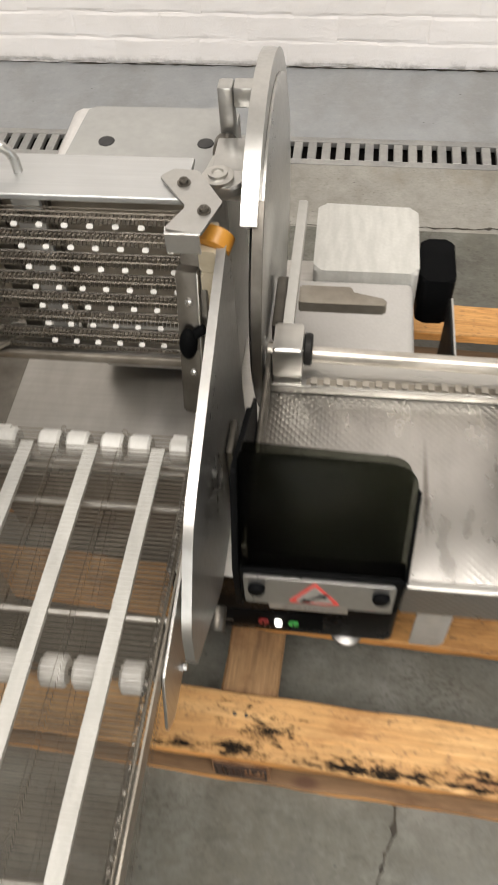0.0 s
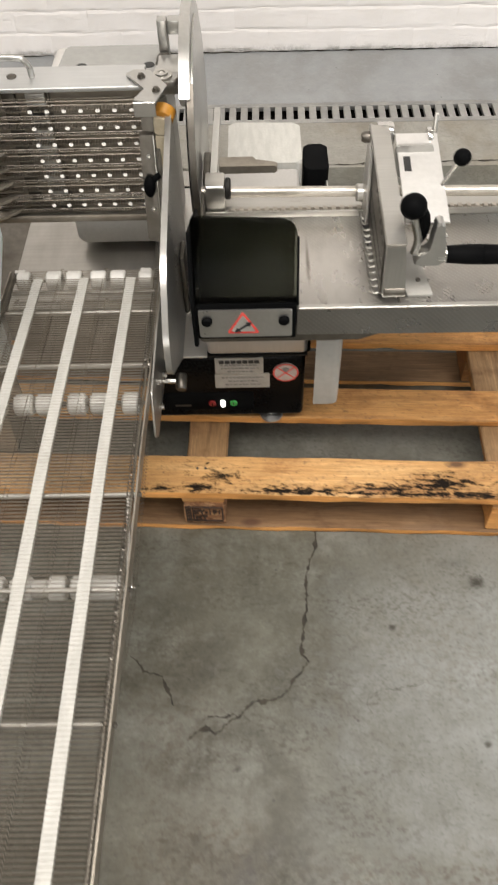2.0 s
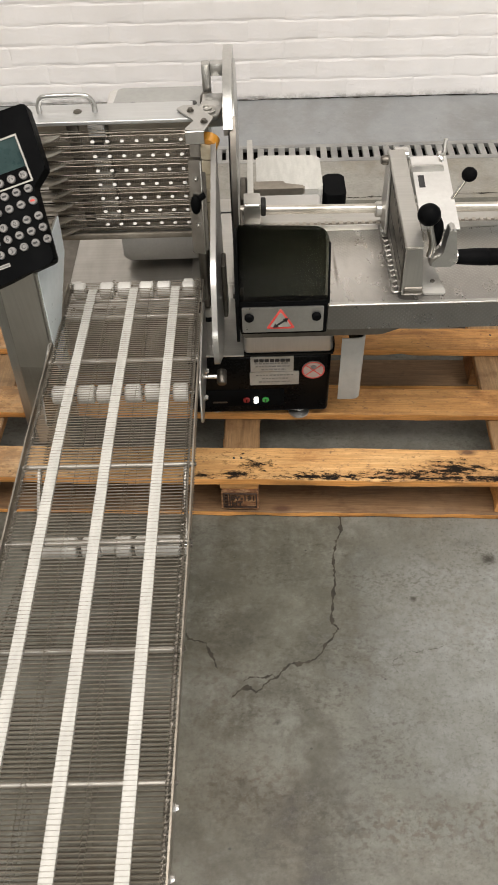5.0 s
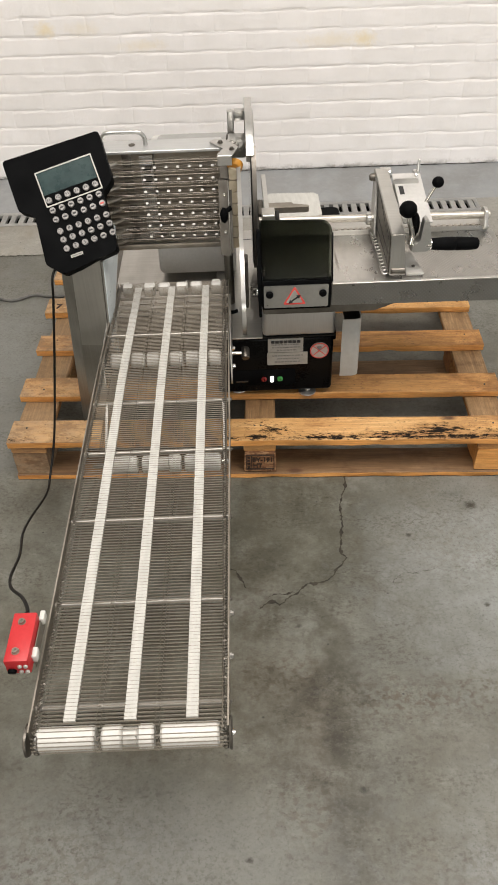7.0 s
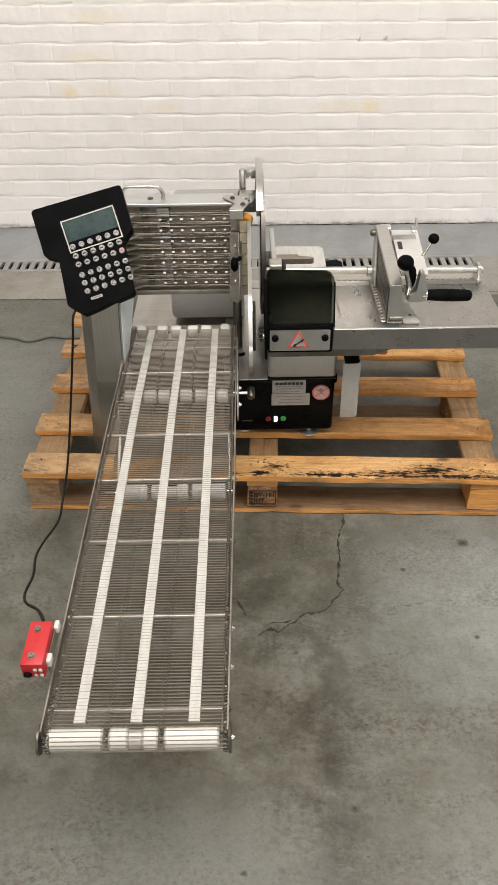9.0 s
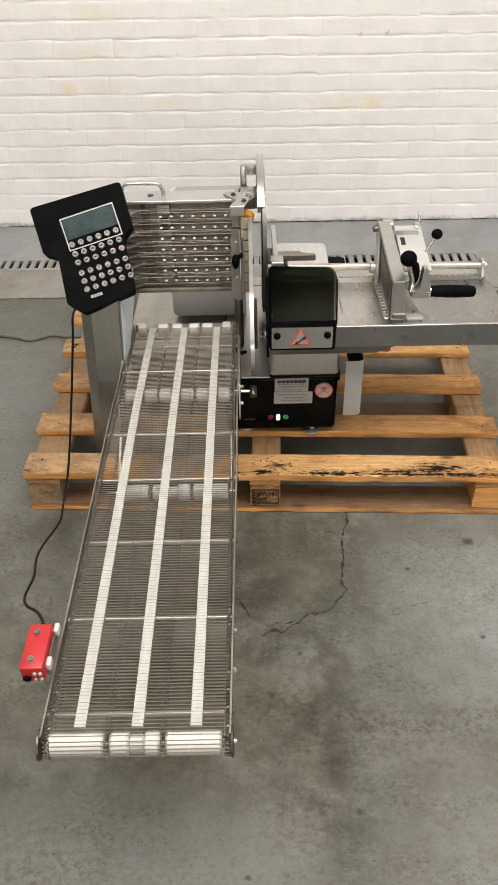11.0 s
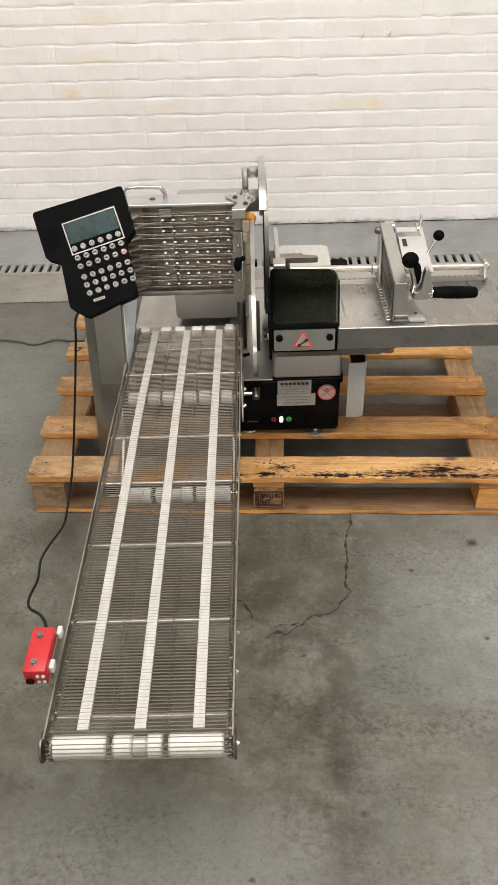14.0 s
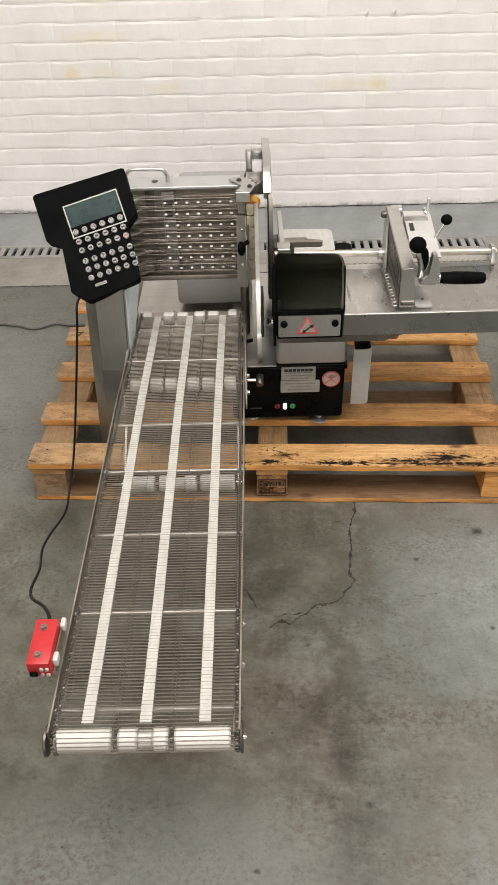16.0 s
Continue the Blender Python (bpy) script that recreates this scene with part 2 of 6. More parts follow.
def make_concrete(name, dark, mid, light, stain, amount, zones=False, grit=1.0):
    """Power-floated concrete: clouds, brown damp stains, blotches, specks and fine pits."""
    m, nt, p = nodes_of(name)
    v = coords(nt, shuffle=False)
    broad = noise_of(nt, v, 2.3, 9, 0.66)
    cloud = noise_of(nt, v, 13.0, 10, 0.68)
    blotch = noise_of(nt, v, 46.0, 8, 0.70)
    fine = noise_of(nt, v, 150, 5, 0.70)
    drag = noise_of(nt, coords(nt, (0.85, 1.25, 1), False), 30, 9, 0.74)
    both = math_node(nt, "ADD", math_node(nt, "MULTIPLY", broad, 0.42), math_node(nt, "ADD", math_node(nt, "MULTIPLY", cloud, 0.36), math_node(nt, "MULTIPLY", blotch, 0.22)))
    col = ramp(nt, both, (0.38, dark), (0.50, mid), (0.61, light))
    damp = noise_of(nt, coords(nt, (1.3, 0.9, 1), False), 3.1, 9, 0.66)
    col = mix(nt, math_node(nt, "MULTIPLY", ramp(nt, damp, (0.48, 0.0), (0.62, 1.0)), amount), col, stain, "MULTIPLY")
    if zones:
        # darker olive ground by the crack, a long dark streak, and brown patches
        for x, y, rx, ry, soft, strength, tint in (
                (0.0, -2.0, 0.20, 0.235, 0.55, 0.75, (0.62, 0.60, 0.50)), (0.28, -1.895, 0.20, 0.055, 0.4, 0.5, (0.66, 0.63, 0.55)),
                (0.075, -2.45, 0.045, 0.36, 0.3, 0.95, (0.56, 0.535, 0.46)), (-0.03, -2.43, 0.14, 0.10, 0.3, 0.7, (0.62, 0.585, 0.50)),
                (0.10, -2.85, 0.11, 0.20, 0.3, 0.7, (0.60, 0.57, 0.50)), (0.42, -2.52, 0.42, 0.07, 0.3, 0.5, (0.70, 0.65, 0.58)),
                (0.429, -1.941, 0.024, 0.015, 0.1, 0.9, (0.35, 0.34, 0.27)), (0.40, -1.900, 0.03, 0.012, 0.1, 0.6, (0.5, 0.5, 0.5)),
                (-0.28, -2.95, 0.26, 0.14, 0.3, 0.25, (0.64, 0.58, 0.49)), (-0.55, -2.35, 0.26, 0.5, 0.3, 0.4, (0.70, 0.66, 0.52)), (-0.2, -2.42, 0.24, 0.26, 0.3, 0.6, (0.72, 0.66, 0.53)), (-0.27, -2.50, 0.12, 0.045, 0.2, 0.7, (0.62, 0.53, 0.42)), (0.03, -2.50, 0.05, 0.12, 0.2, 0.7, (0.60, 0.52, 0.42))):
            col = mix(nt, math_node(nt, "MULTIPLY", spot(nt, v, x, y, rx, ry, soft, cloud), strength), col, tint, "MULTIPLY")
        # paler patches, mostly to the right, some to the left
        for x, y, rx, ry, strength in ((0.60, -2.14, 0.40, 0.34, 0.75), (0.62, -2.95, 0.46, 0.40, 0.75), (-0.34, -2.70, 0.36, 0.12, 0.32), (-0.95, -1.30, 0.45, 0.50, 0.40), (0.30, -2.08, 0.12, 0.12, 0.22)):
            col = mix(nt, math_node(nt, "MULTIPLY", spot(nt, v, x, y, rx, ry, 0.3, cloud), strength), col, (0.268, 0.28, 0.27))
        # rusty pock marks in loose fields
        pock = ramp(nt, noise_of(nt, coords(nt, (1.0, 1.2, 1), False), 62, 4, 0.62), (0.47, 0.0), (0.58, 1.0))
        for x, y, rx, ry, strength in ((0.20, -2.43, 0.22, 0.055, 0.85), (-0.03, -2.375, 0.10, 0.055, 0.9), (0.44, -2.40, 0.13, 0.055, 0.7), (0.02, -2.63, 0.11, 0.09, 0.7), (-0.09, -2.20, 0.10, 0.12, 0.5), (0.36, -2.06, 0.20, 0.12, 0.35), (-0.45, -2.75, 0.30, 0.20, 0.5), (0.30, -2.75, 0.25, 0.10, 0.4)):
            col = mix(nt, math_node(nt, "MULTIPLY", math_node(nt, "MULTIPLY", spot(nt, v, x, y, rx, ry, 0.2, blotch), pock), strength), col, (0.60, 0.50, 0.40), "MULTIPLY")
        # single chips
        for x, y, r in ((0.435, -1.937, 0.012), (0.273, -2.024, 0.006), (0.01, -2.26, 0.005), (0.405, -2.221, 0.006), (0.34, -2.72, 0.008), (0.10, -2.60, 0.007), (-0.10, -2.71, 0.005), (0.50, -2.10, 0.006)):
            col = mix(nt, math_node(nt, "MULTIPLY", spot(nt, v, x, y, 1.2 * r, r, 0.3, fine), 0.95), col, (0.22, 0.20, 0.16), "MULTIPLY")
        # clustered brown specks
        speck = ramp(nt, noise_of(nt, coords(nt, (1.0, 1.3, 1), False), 95, 5, 0.68), (0.49, 0.0), (0.60, 1.0))
        crowd = ramp(nt, noise_of(nt, coords(nt, (0.7, 1.6, 1), False), 5.5, 8, 0.68), (0.46, 0.0), (0.60, 0.75))
        col = mix(nt, math_node(nt, "MULTIPLY", speck, crowd), col, (0.52, 0.48, 0.42), "MULTIPLY")
    col = mix(nt, ramp(nt, blotch, (0.50, 0.0), (0.68, 0.8 * grit)), col, (0.66, 0.655, 0.64), "MULTIPLY")
    col = mix(nt, ramp(nt, drag, (0.52, 0.0), (0.70, 0.26)), col, tuple(1.2 * c for c in light))
    col = mix(nt, ramp(nt, fine, (0.33, 0.5 * grit), (0.46, 0.0)), col, dark)
    fleck = noise_of(nt, coords(nt, (1.0, 1.5, 1), False), 120, 4, 0.62)
    where = ramp(nt, noise_of(nt, v, 7.0, 6, 0.6), (0.42, 0.15), (0.60, 1.0))
    col = mix(nt, math_node(nt, "MULTIPLY", ramp(nt, fleck, (0.57, 0.0), (0.68, 0.7 * grit)), where), col, (0.52, 0.49, 0.42), "MULTIPLY")
    col = mix(nt, math_node(nt, "MULTIPLY", ramp(nt, fleck, (0.34, 0.16 * grit), (0.43, 0.0)), where), col, tuple(1.25 * c for c in light))
    pit = nt.nodes.new("ShaderNodeTexVoronoi")
    pit.inputs["Scale"].default_value = 15
    nt.links.new(coords(nt, (1, 1.3, 1), False), pit.inputs["Vector"])
    col = mix(nt, ramp(nt, pit.outputs["Distance"], (0.025, 0.8), (0.05, 0.0)), col, tuple(0.35 * c for c in dark))
    nt.links.new(col, p.inputs["Base Color"])
    nt.links.new(ramp(nt, cloud, (0.35, 0.42), (0.65, 0.62)), p.inputs["Roughness"])
    bump_of(nt, p, math_node(nt, "ADD", fine, math_node(nt, "MULTIPLY", blotch, 0.8)), 0.22, 0.0015)
    return m


def make_wood(name, pale, warm, dark, stained=0.0, across=False, worn=0.0, dirty=1.0):
    """Rough-sawn softwood with grain along the board, knots, dirt and grey weathering."""
    m, nt, p = nodes_of(name)
    st = (11, 1.0, 11) if across else (1.0, 11, 11)
    v = coords(nt, st)
    grain = noise_of(nt, v, 4.0, 8, 0.66, 0.5)
    fibre = noise_of(nt, coords(nt, (60, 2.5, 60) if across else (2.5, 60, 60)), 6.0, 5, 0.7)
    broad = noise_of(nt, coords(nt, (2.0, 2.0, 2.0)), 2.4, 5, 0.65)
    col = ramp(nt, grain, (0.32, dark), (0.46, warm), (0.66, pale))
    col = mix(nt, ramp(nt, fibre, (0.40, 0.6), (0.6, 0.0)), col, tuple(0.55 * c for c in warm))
    col = mix(nt, ramp(nt, broad, (0.44, 0.0), (0.72, 0.45 * dirty)), col, tuple(0.52 * c for c in warm))
    knot = nt.nodes.new("ShaderNodeTexVoronoi")
    knot.inputs["Scale"].default_value = 3.1
    nt.links.new(coords(nt, (1.6, 3.4, 3.4) if not across else (3.4, 1.6, 3.4)), knot.inputs["Vector"])
    col = mix(nt, ramp(nt, knot.outputs["Distance"], (0.05, 0.9), (0.12, 0.0)), col, (0.085, 0.038, 0.018))
    oi = nt.nodes.new("ShaderNodeObjectInfo")
    col = mix(nt, ramp(nt, oi.outputs["Random"], (0.0, 0.0), (1.0, 0.6 * dirty)), col, (0.82, 0.66, 0.50), "MULTIPLY")
    grime = noise_of(nt, coords(nt, (1.0, 1.8, 1.8)), 8.0, 9, 0.72)
    col = mix(nt, ramp(nt, grime, (0.52, 0.0), (0.68, 0.7 * dirty)), col, (0.50, 0.38, 0.28), "MULTIPLY")
    dirt = noise_of(nt, coords(nt, (1.6, 3, 3) if not across else (3, 1.6, 3)), 16, 8, 0.78, 0.6)
    col = mix(nt, ramp(nt, dirt, (0.56, 0.0), (0.70, 0.5)), col, tuple(0.32 * c for c in warm))
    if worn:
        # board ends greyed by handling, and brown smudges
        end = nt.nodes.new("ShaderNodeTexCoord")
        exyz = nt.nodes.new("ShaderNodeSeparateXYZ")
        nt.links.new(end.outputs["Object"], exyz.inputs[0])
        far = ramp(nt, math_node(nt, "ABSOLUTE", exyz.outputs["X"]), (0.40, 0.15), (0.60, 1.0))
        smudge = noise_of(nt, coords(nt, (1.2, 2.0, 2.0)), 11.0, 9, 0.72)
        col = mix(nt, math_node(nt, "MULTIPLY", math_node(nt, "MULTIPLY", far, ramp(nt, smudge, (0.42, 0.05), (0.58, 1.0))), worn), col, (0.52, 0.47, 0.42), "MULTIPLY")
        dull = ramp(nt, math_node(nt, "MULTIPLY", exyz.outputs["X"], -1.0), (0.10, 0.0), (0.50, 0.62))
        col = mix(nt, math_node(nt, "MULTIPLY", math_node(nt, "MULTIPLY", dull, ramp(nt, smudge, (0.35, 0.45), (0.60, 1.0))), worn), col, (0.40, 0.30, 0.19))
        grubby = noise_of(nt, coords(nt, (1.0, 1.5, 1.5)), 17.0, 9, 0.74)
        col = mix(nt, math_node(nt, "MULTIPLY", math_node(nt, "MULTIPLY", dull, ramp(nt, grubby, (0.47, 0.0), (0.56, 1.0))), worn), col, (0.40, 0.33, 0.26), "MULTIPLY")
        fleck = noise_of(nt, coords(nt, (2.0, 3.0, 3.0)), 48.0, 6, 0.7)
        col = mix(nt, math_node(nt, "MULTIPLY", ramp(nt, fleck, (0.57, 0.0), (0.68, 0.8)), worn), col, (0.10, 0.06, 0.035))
    if stained:
        mould = noise_of(nt, coords(nt, (2.4, 7, 7), False), 22.0, 10, 0.80)
        clump = noise_of(nt, coords(nt, (1, 2, 2), False), 6.0, 5, 0.6)
        tc = nt.nodes.new("ShaderNodeTexCoord")
        sep = nt.nodes.new("ShaderNodeSeparateXYZ")
        nt.links.new(tc.outputs["Object"], sep.inputs[0])
        # black mould creeps in from the front arris and thickens towards one end
        edge = ramp(nt, math_node(nt, "MULTIPLY", math_node(nt, "ADD", sep.outputs["Y"], 0.41), 10.0), (0.0, 0.45), (0.06, 0.95), (0.16, 0.45), (0.36, 0.0))
        side = ramp(nt, math_node(nt, "ADD", sep.outputs["X"], 0.12), (0.0, 0.35), (0.25, 0.75), (0.5, 1.0))
        need = math_node(nt, "MULTIPLY", math_node(nt, "MULTIPLY", edge, side), math_node(nt, "ADD", clump, 0.45))
        for x, y, rx, ry, much in ((0.43, -0.378, 0.085, 0.030, 0.95), (0.035, -0.372, 0.05, 0.026, 0.8), (0.0, -0.355, 0.09, 0.030, 0.35), (0.33, -0.392, 0.16, 0.016, 0.8), (0.54, -0.385, 0.06, 0.02, 0.6), (0.17, -0.402, 0.13, 0.011, 1.0), (-0.005, -0.398, 0.05, 0.016, 1.0), (-0.07, -0.402, 0.06, 0.010, 0.8)):
            need = math_node(nt, "MAXIMUM", need, math_node(nt, "MULTIPLY", spot(nt, tc.outputs["Object"], x, y, rx, ry, 0.1), much))
        amount = ramp(nt, math_node(nt, "ADD", math_node(nt, "MULTIPLY", need, 0.24), mould), (0.60, 0.0), (0.635, 0.35), (0.685, 1.0))
        col = mix(nt, amount, col, (0.012, 0.009, 0.007))
        nt.links.new(ramp(nt, amount, (0.0, 0.5), (1.0, 0.05)), p.inputs["Specular IOR Level"])
    nt.links.new(col, p.inputs["Base Color"])
    nt.links.new(ramp(nt, grain, (0.3, 0.62), (0.7, 0.8)), p.inputs["Roughness"])
    bump_of(nt, p, math_node(nt, "ADD", grain, math_node(nt, "ADD", math_node(nt, "MULTIPLY", fibre, 0.7), math_node(nt, "MULTIPLY", dirt, 0.4))), 0.4, 0.002)
    return m


def make_painted_brick():
    """Brick under many coats of white limewash, with dust and pale yellow patches."""
    m, nt, p = nodes_of("white_painted_brick")
    v = coords(nt)
    broad = noise_of(nt, v, 6, 5)
    fine = noise_of(nt, v, 38, 8, 0.72, 0.4)
    col = ramp(nt, broad, (0.35, (0.81, 0.785, 0.765)), (0.65, (0.865, 0.84, 0.825)))
    col = mix(nt, ramp(nt, fine, (0.64, 0.0), (0.78, 0.22)), col, (0.64, 0.61, 0.56))
    geo = nt.nodes.new("ShaderNodeNewGeometry")
    sep = nt.nodes.new("ShaderNodeSeparateXYZ")
    nt.links.new(geo.outputs["Position"], sep.inputs[0])
    comb = nt.nodes.new("ShaderNodeCombineXYZ")
    nt.links.new(sep.outputs["X"], comb.inputs[0])
    nt.links.new(sep.outputs["Z"], comb.inputs[1])
    at = comb.outputs[0]
    # yellowed patches of old paint
    for x, z, rx, rz, much in ((0.39, 0.495, 0.05, 0.028, 0.55), (0.27, 0.495, 0.13, 0.026, 0.28), (-0.66, 0.825, 0.12, 0.03, 0.30), (-0.70, 0.69, 0.12, 0.028, 0.30), (-0.80, 0.565, 0.035, 0.028, 0.60), (-0.66, 0.565, 0.07, 0.024, 0.22), (-0.44, 0.50, 0.09, 0.022, 0.30)):
        col = mix(nt, math_node(nt, "MULTIPLY", spot(nt, at, x, z, rx, rz, 0.2, fine), much), col, (0.80, 0.66, 0.38))
    # grime splashed up from the floor
    splash = noise_of(nt, coords(nt, (1, 1, 1)), 30, 6, 0.7)
    foot = ramp(nt, sep.outputs["Z"], (0.0, 0.75), (0.030, 0.0))
    col = mix(nt, math_node(nt, "MULTIPLY", foot, ramp(nt, splash, (0.45, 0.0), (0.60, 1.0))), col, (0.33, 0.31, 0.28))
    nt.links.new(col, p.inputs["Base Color"])
    p.inputs["Roughness"].default_value = 0.6
    ridge = noise_of(nt, coords(nt, (1, 1, 2.2)), 16, 8, 0.7, 0.8)
    bump_of(nt, p, math_node(nt, "ADD", math_node(nt, "MULTIPLY", fine, 0.4), ridge), 0.8, 0.003)
    return m


LIT = make_lamp_mat()
SMOKE = make_smoke()
QUILT = make_quilted("quilted_steel", (0.45, 0.435, 0.41), (0.34, 0.328, 0.305), True)
# same sheet as the table; its colour is darkened for the floor it mirrors
QUILT_FACE = make_quilted("darkened_quilted_fold", (0.31, 0.302, 0.29), (0.235, 0.228, 0.218), False)
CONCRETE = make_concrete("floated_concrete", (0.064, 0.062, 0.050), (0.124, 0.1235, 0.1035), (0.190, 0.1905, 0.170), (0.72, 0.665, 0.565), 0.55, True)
CONCRETE_PAINT = make_concrete("grey_painted_concrete", (0.23, 0.24, 0.245), (0.285, 0.295, 0.30), (0.33, 0.34, 0.345), (0.72, 0.68, 0.62), 0.45, grit=0.3)
CONCRETE_ROUGH = make_concrete("patched_concrete", (0.19, 0.18, 0.155), (0.28, 0.27, 0.24), (0.36, 0.35, 0.315), (0.75, 0.68, 0.56), 0.6)
CRACK = surf("crack_dirt", (0.016, 0.013, 0.008), (0.050, 0.042, 0.029), 60, (0.7, 0.85))
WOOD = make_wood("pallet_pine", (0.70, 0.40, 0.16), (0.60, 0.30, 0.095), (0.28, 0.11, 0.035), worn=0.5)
KNOT = surf("pine_knot", (0.085, 0.026, 0.010), (0.20, 0.07, 0.026), 40, (0.65, 0.8), 0.0, 0.2, 160, gloss=0.2)
# fresh orange sawn edges, with light from the front brightened into the colour
WOOD_EDGE = make_wood("fresh_lit_pine_edge", (0.80, 0.415, 0.135), (0.70, 0.325, 0.085), (0.36, 0.135, 0.033), dirty=0.5)
WOOD_DIRT = make_wood("handled_pallet_block", (0.34, 0.185, 0.080), (0.26, 0.120, 0.042), (0.09, 0.036, 0.014), worn=1.0)
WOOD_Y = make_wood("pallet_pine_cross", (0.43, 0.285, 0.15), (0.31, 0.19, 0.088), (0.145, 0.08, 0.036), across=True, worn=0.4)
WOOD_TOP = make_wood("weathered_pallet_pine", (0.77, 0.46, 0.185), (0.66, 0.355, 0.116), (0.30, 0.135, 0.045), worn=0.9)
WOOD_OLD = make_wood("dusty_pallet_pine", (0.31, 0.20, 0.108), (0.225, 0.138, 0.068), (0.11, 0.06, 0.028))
WOOD_RED = make_wood("raw_pallet_block", (0.58, 0.32, 0.125), (0.46, 0.215, 0.065), (0.20, 0.07, 0.02), worn=0.6)
WOOD_STAIN = make_wood("mouldy_pallet_pine", (0.74, 0.485, 0.225), (0.64, 0.37, 0.138), (0.30, 0.14, 0.05), 1.0, worn=0.9)
BRICK = make_painted_brick()


def make_chipboard():
    """Pressed chip block: flat splinters of many tones, dark gaps between them."""
    m, nt, p = nodes_of("pressed_chip_block")
    vor = nt.nodes.new("ShaderNodeTexVoronoi")
    vor.inputs["Scale"].default_value = 150
    nt.links.new(coords(nt, (0.6, 1, 1.6)), vor.inputs["Vector"])
    sep = nt.nodes.new("ShaderNodeSeparateXYZ")
    nt.links.new(vor.outputs["Color"], sep.inputs[0])
    col = ramp(nt, sep.outputs["X"], (0.0, (0.18, 0.078, 0.033)), (0.5, (0.29, 0.138, 0.060)), (1.0, (0.45, 0.26, 0.13)))
    gap = noise_of(nt, coords(nt), 90, 6, 0.7)
    col = mix(nt, ramp(nt, gap, (0.34, 0.7), (0.44, 0.0)), col, (0.09, 0.04, 0.018))
    nt.links.new(col, p.inputs["Base Color"])
    p.inputs["Roughness"].default_value = 0.8
    bump_of(nt, p, math_node(nt, "ADD", gap, sep.outputs["X"]), 0.5, 0.002)
    return m


CHIP = make_chipboard()

# ---- building helpers ----
MACH = pose(0, 0.16, 0, 0, 0, 2.5)      # the slicer stands slightly turned on its pallet
WALLM = pose(0, 1.825, 0, 0, 0, 1.9)    # the brick wall's own frame: x along it, y into it
ORIGIN = {}


def thing(name, at=(0, 0, 0), frame_m=None, label="", category="", group="", kind=""):
    """An empty at the base of a thing; its parts are built in the coordinates of frame_m."""
    ob = new(name)
    ob.empty_display_size = 0.05
    ob.matrix_basis = (frame_m or Matrix.Identity(4)) @ Matrix.Translation(at)
    ORIGIN[ob.name] = Vector(at)
    return tagged(ob, label, category, group, kind)


def part(name, bm, material, parent, label="", smooth=40):
    """One mesh object under a thing or a part."""
    org = ORIGIN[parent.name]
    bm.transform(Matrix.Translation(-org))
    bmesh.ops.recalc_face_normals(bm, faces=bm.faces)
    me = bpy.data.meshes.new(name)
    bm.to_mesh(me)
    bm.free()
    for m in (material if isinstance(material, (list, tuple)) else [material]):
        me.materials.append(m)
    if smooth:
        me.shade_smooth()
        me.set_sharp_from_angle(angle=radians(smooth))
    ob = new(name, me)
    ob.parent = parent
    ORIGIN[ob.name] = org
    if label:
        ob["label"] = label
    return ob


def single(name, bm, material, at=(0, 0, 0), frame_m=None, label="", category="", group="", kind="", smooth=40):
    """A thing that is one mesh."""
    bm.transform(Matrix.Translation(-Vector(at)))
    bmesh.ops.recalc_face_normals(bm, faces=bm.faces)
    me = bpy.data.meshes.new(name)
    bm.to_mesh(me)
    bm.free()
    for m in (material if isinstance(material, (list, tuple)) else [material]):
        me.materials.append(m)
    if smooth:
        me.shade_smooth()
        me.set_sharp_from_angle(angle=radians(smooth))
    ob = new(name, me)
    ob.matrix_basis = (frame_m or Matrix.Identity(4)) @ Matrix.Translation(at)
    ORIGIN[ob.name] = Vector(at)
    return tagged(ob, label, category, group, kind)


def box(x0, x1, y0, y1, z0, z1, bevel=0.0, seg=2, bm=None):
    bm2 = bmesh.new()
    bmesh.ops.create_cube(bm2, size=1)
    bm2.transform(Matrix.Translation(((x0 + x1) / 2, (y0 + y1) / 2, (z0 + z1) / 2)) @ Matrix.Diagonal((abs(x1 - x0), abs(y1 - y0), abs(z1 - z0), 1)))
    if bevel:
        bmesh.ops.bevel(bm2, geom=bm2.edges[:], offset=bevel, segments=seg, affect="EDGES", profile=0.5)
    return join(bm, bm2)


def join(bm, bm2):
    """Adds bm2 to bm."""
    if bm is None:
        return bm2
    me = bpy.data.meshes.new("tmp")
    bm2.to_mesh(me)
    bm2.free()
    bm.from_mesh(me)
    bpy.data.meshes.remove(me)
    return bm


def turned(bm, m, centre=(0, 0, 0)):
    c = Matrix.Translation(centre)
    bm.transform(c @ m @ c.inverted())
    return bm


def lathe(p0, p1, profile, seg=20, bm=None):
    """A turned body on the axis p0-p1; profile: (distance along the axis, radius)."""
    bm = bm or bmesh.new()
    p0, p1 = Vector(p0), Vector(p1)
    ax = (p1 - p0).normalized()
    u = ax.orthogonal().normalized()
    w = ax.cross(u)
    rings = []
    for d, r in profile:
        rings.append([bm.verts.new(p0 + ax * d + (u * math.cos(k * math.tau / seg) + w * math.sin(k * math.tau / seg)) * max(r, 1e-5)) for k in range(seg)])
    for a, b in zip(rings, rings[1:]):
        for k in range(seg):
            bm.faces.new((a[k], a[(k + 1) % seg], b[(k + 1) % seg], b[k]))
    for ring in (rings[0], rings[-1]):
        bm.faces.new(ring)
    return bm


def rod(p0, p1, r, seg=14, bm=None, soft=0.15):
    """A round bar with slightly softened ends."""
    n = (Vector(p1) - Vector(p0)).length
    c = min(r * soft, n * 0.2)
    return lathe(p0, p1, [(0, r - c), (c, r), (n - c, r), (n, r - c)], seg, bm)


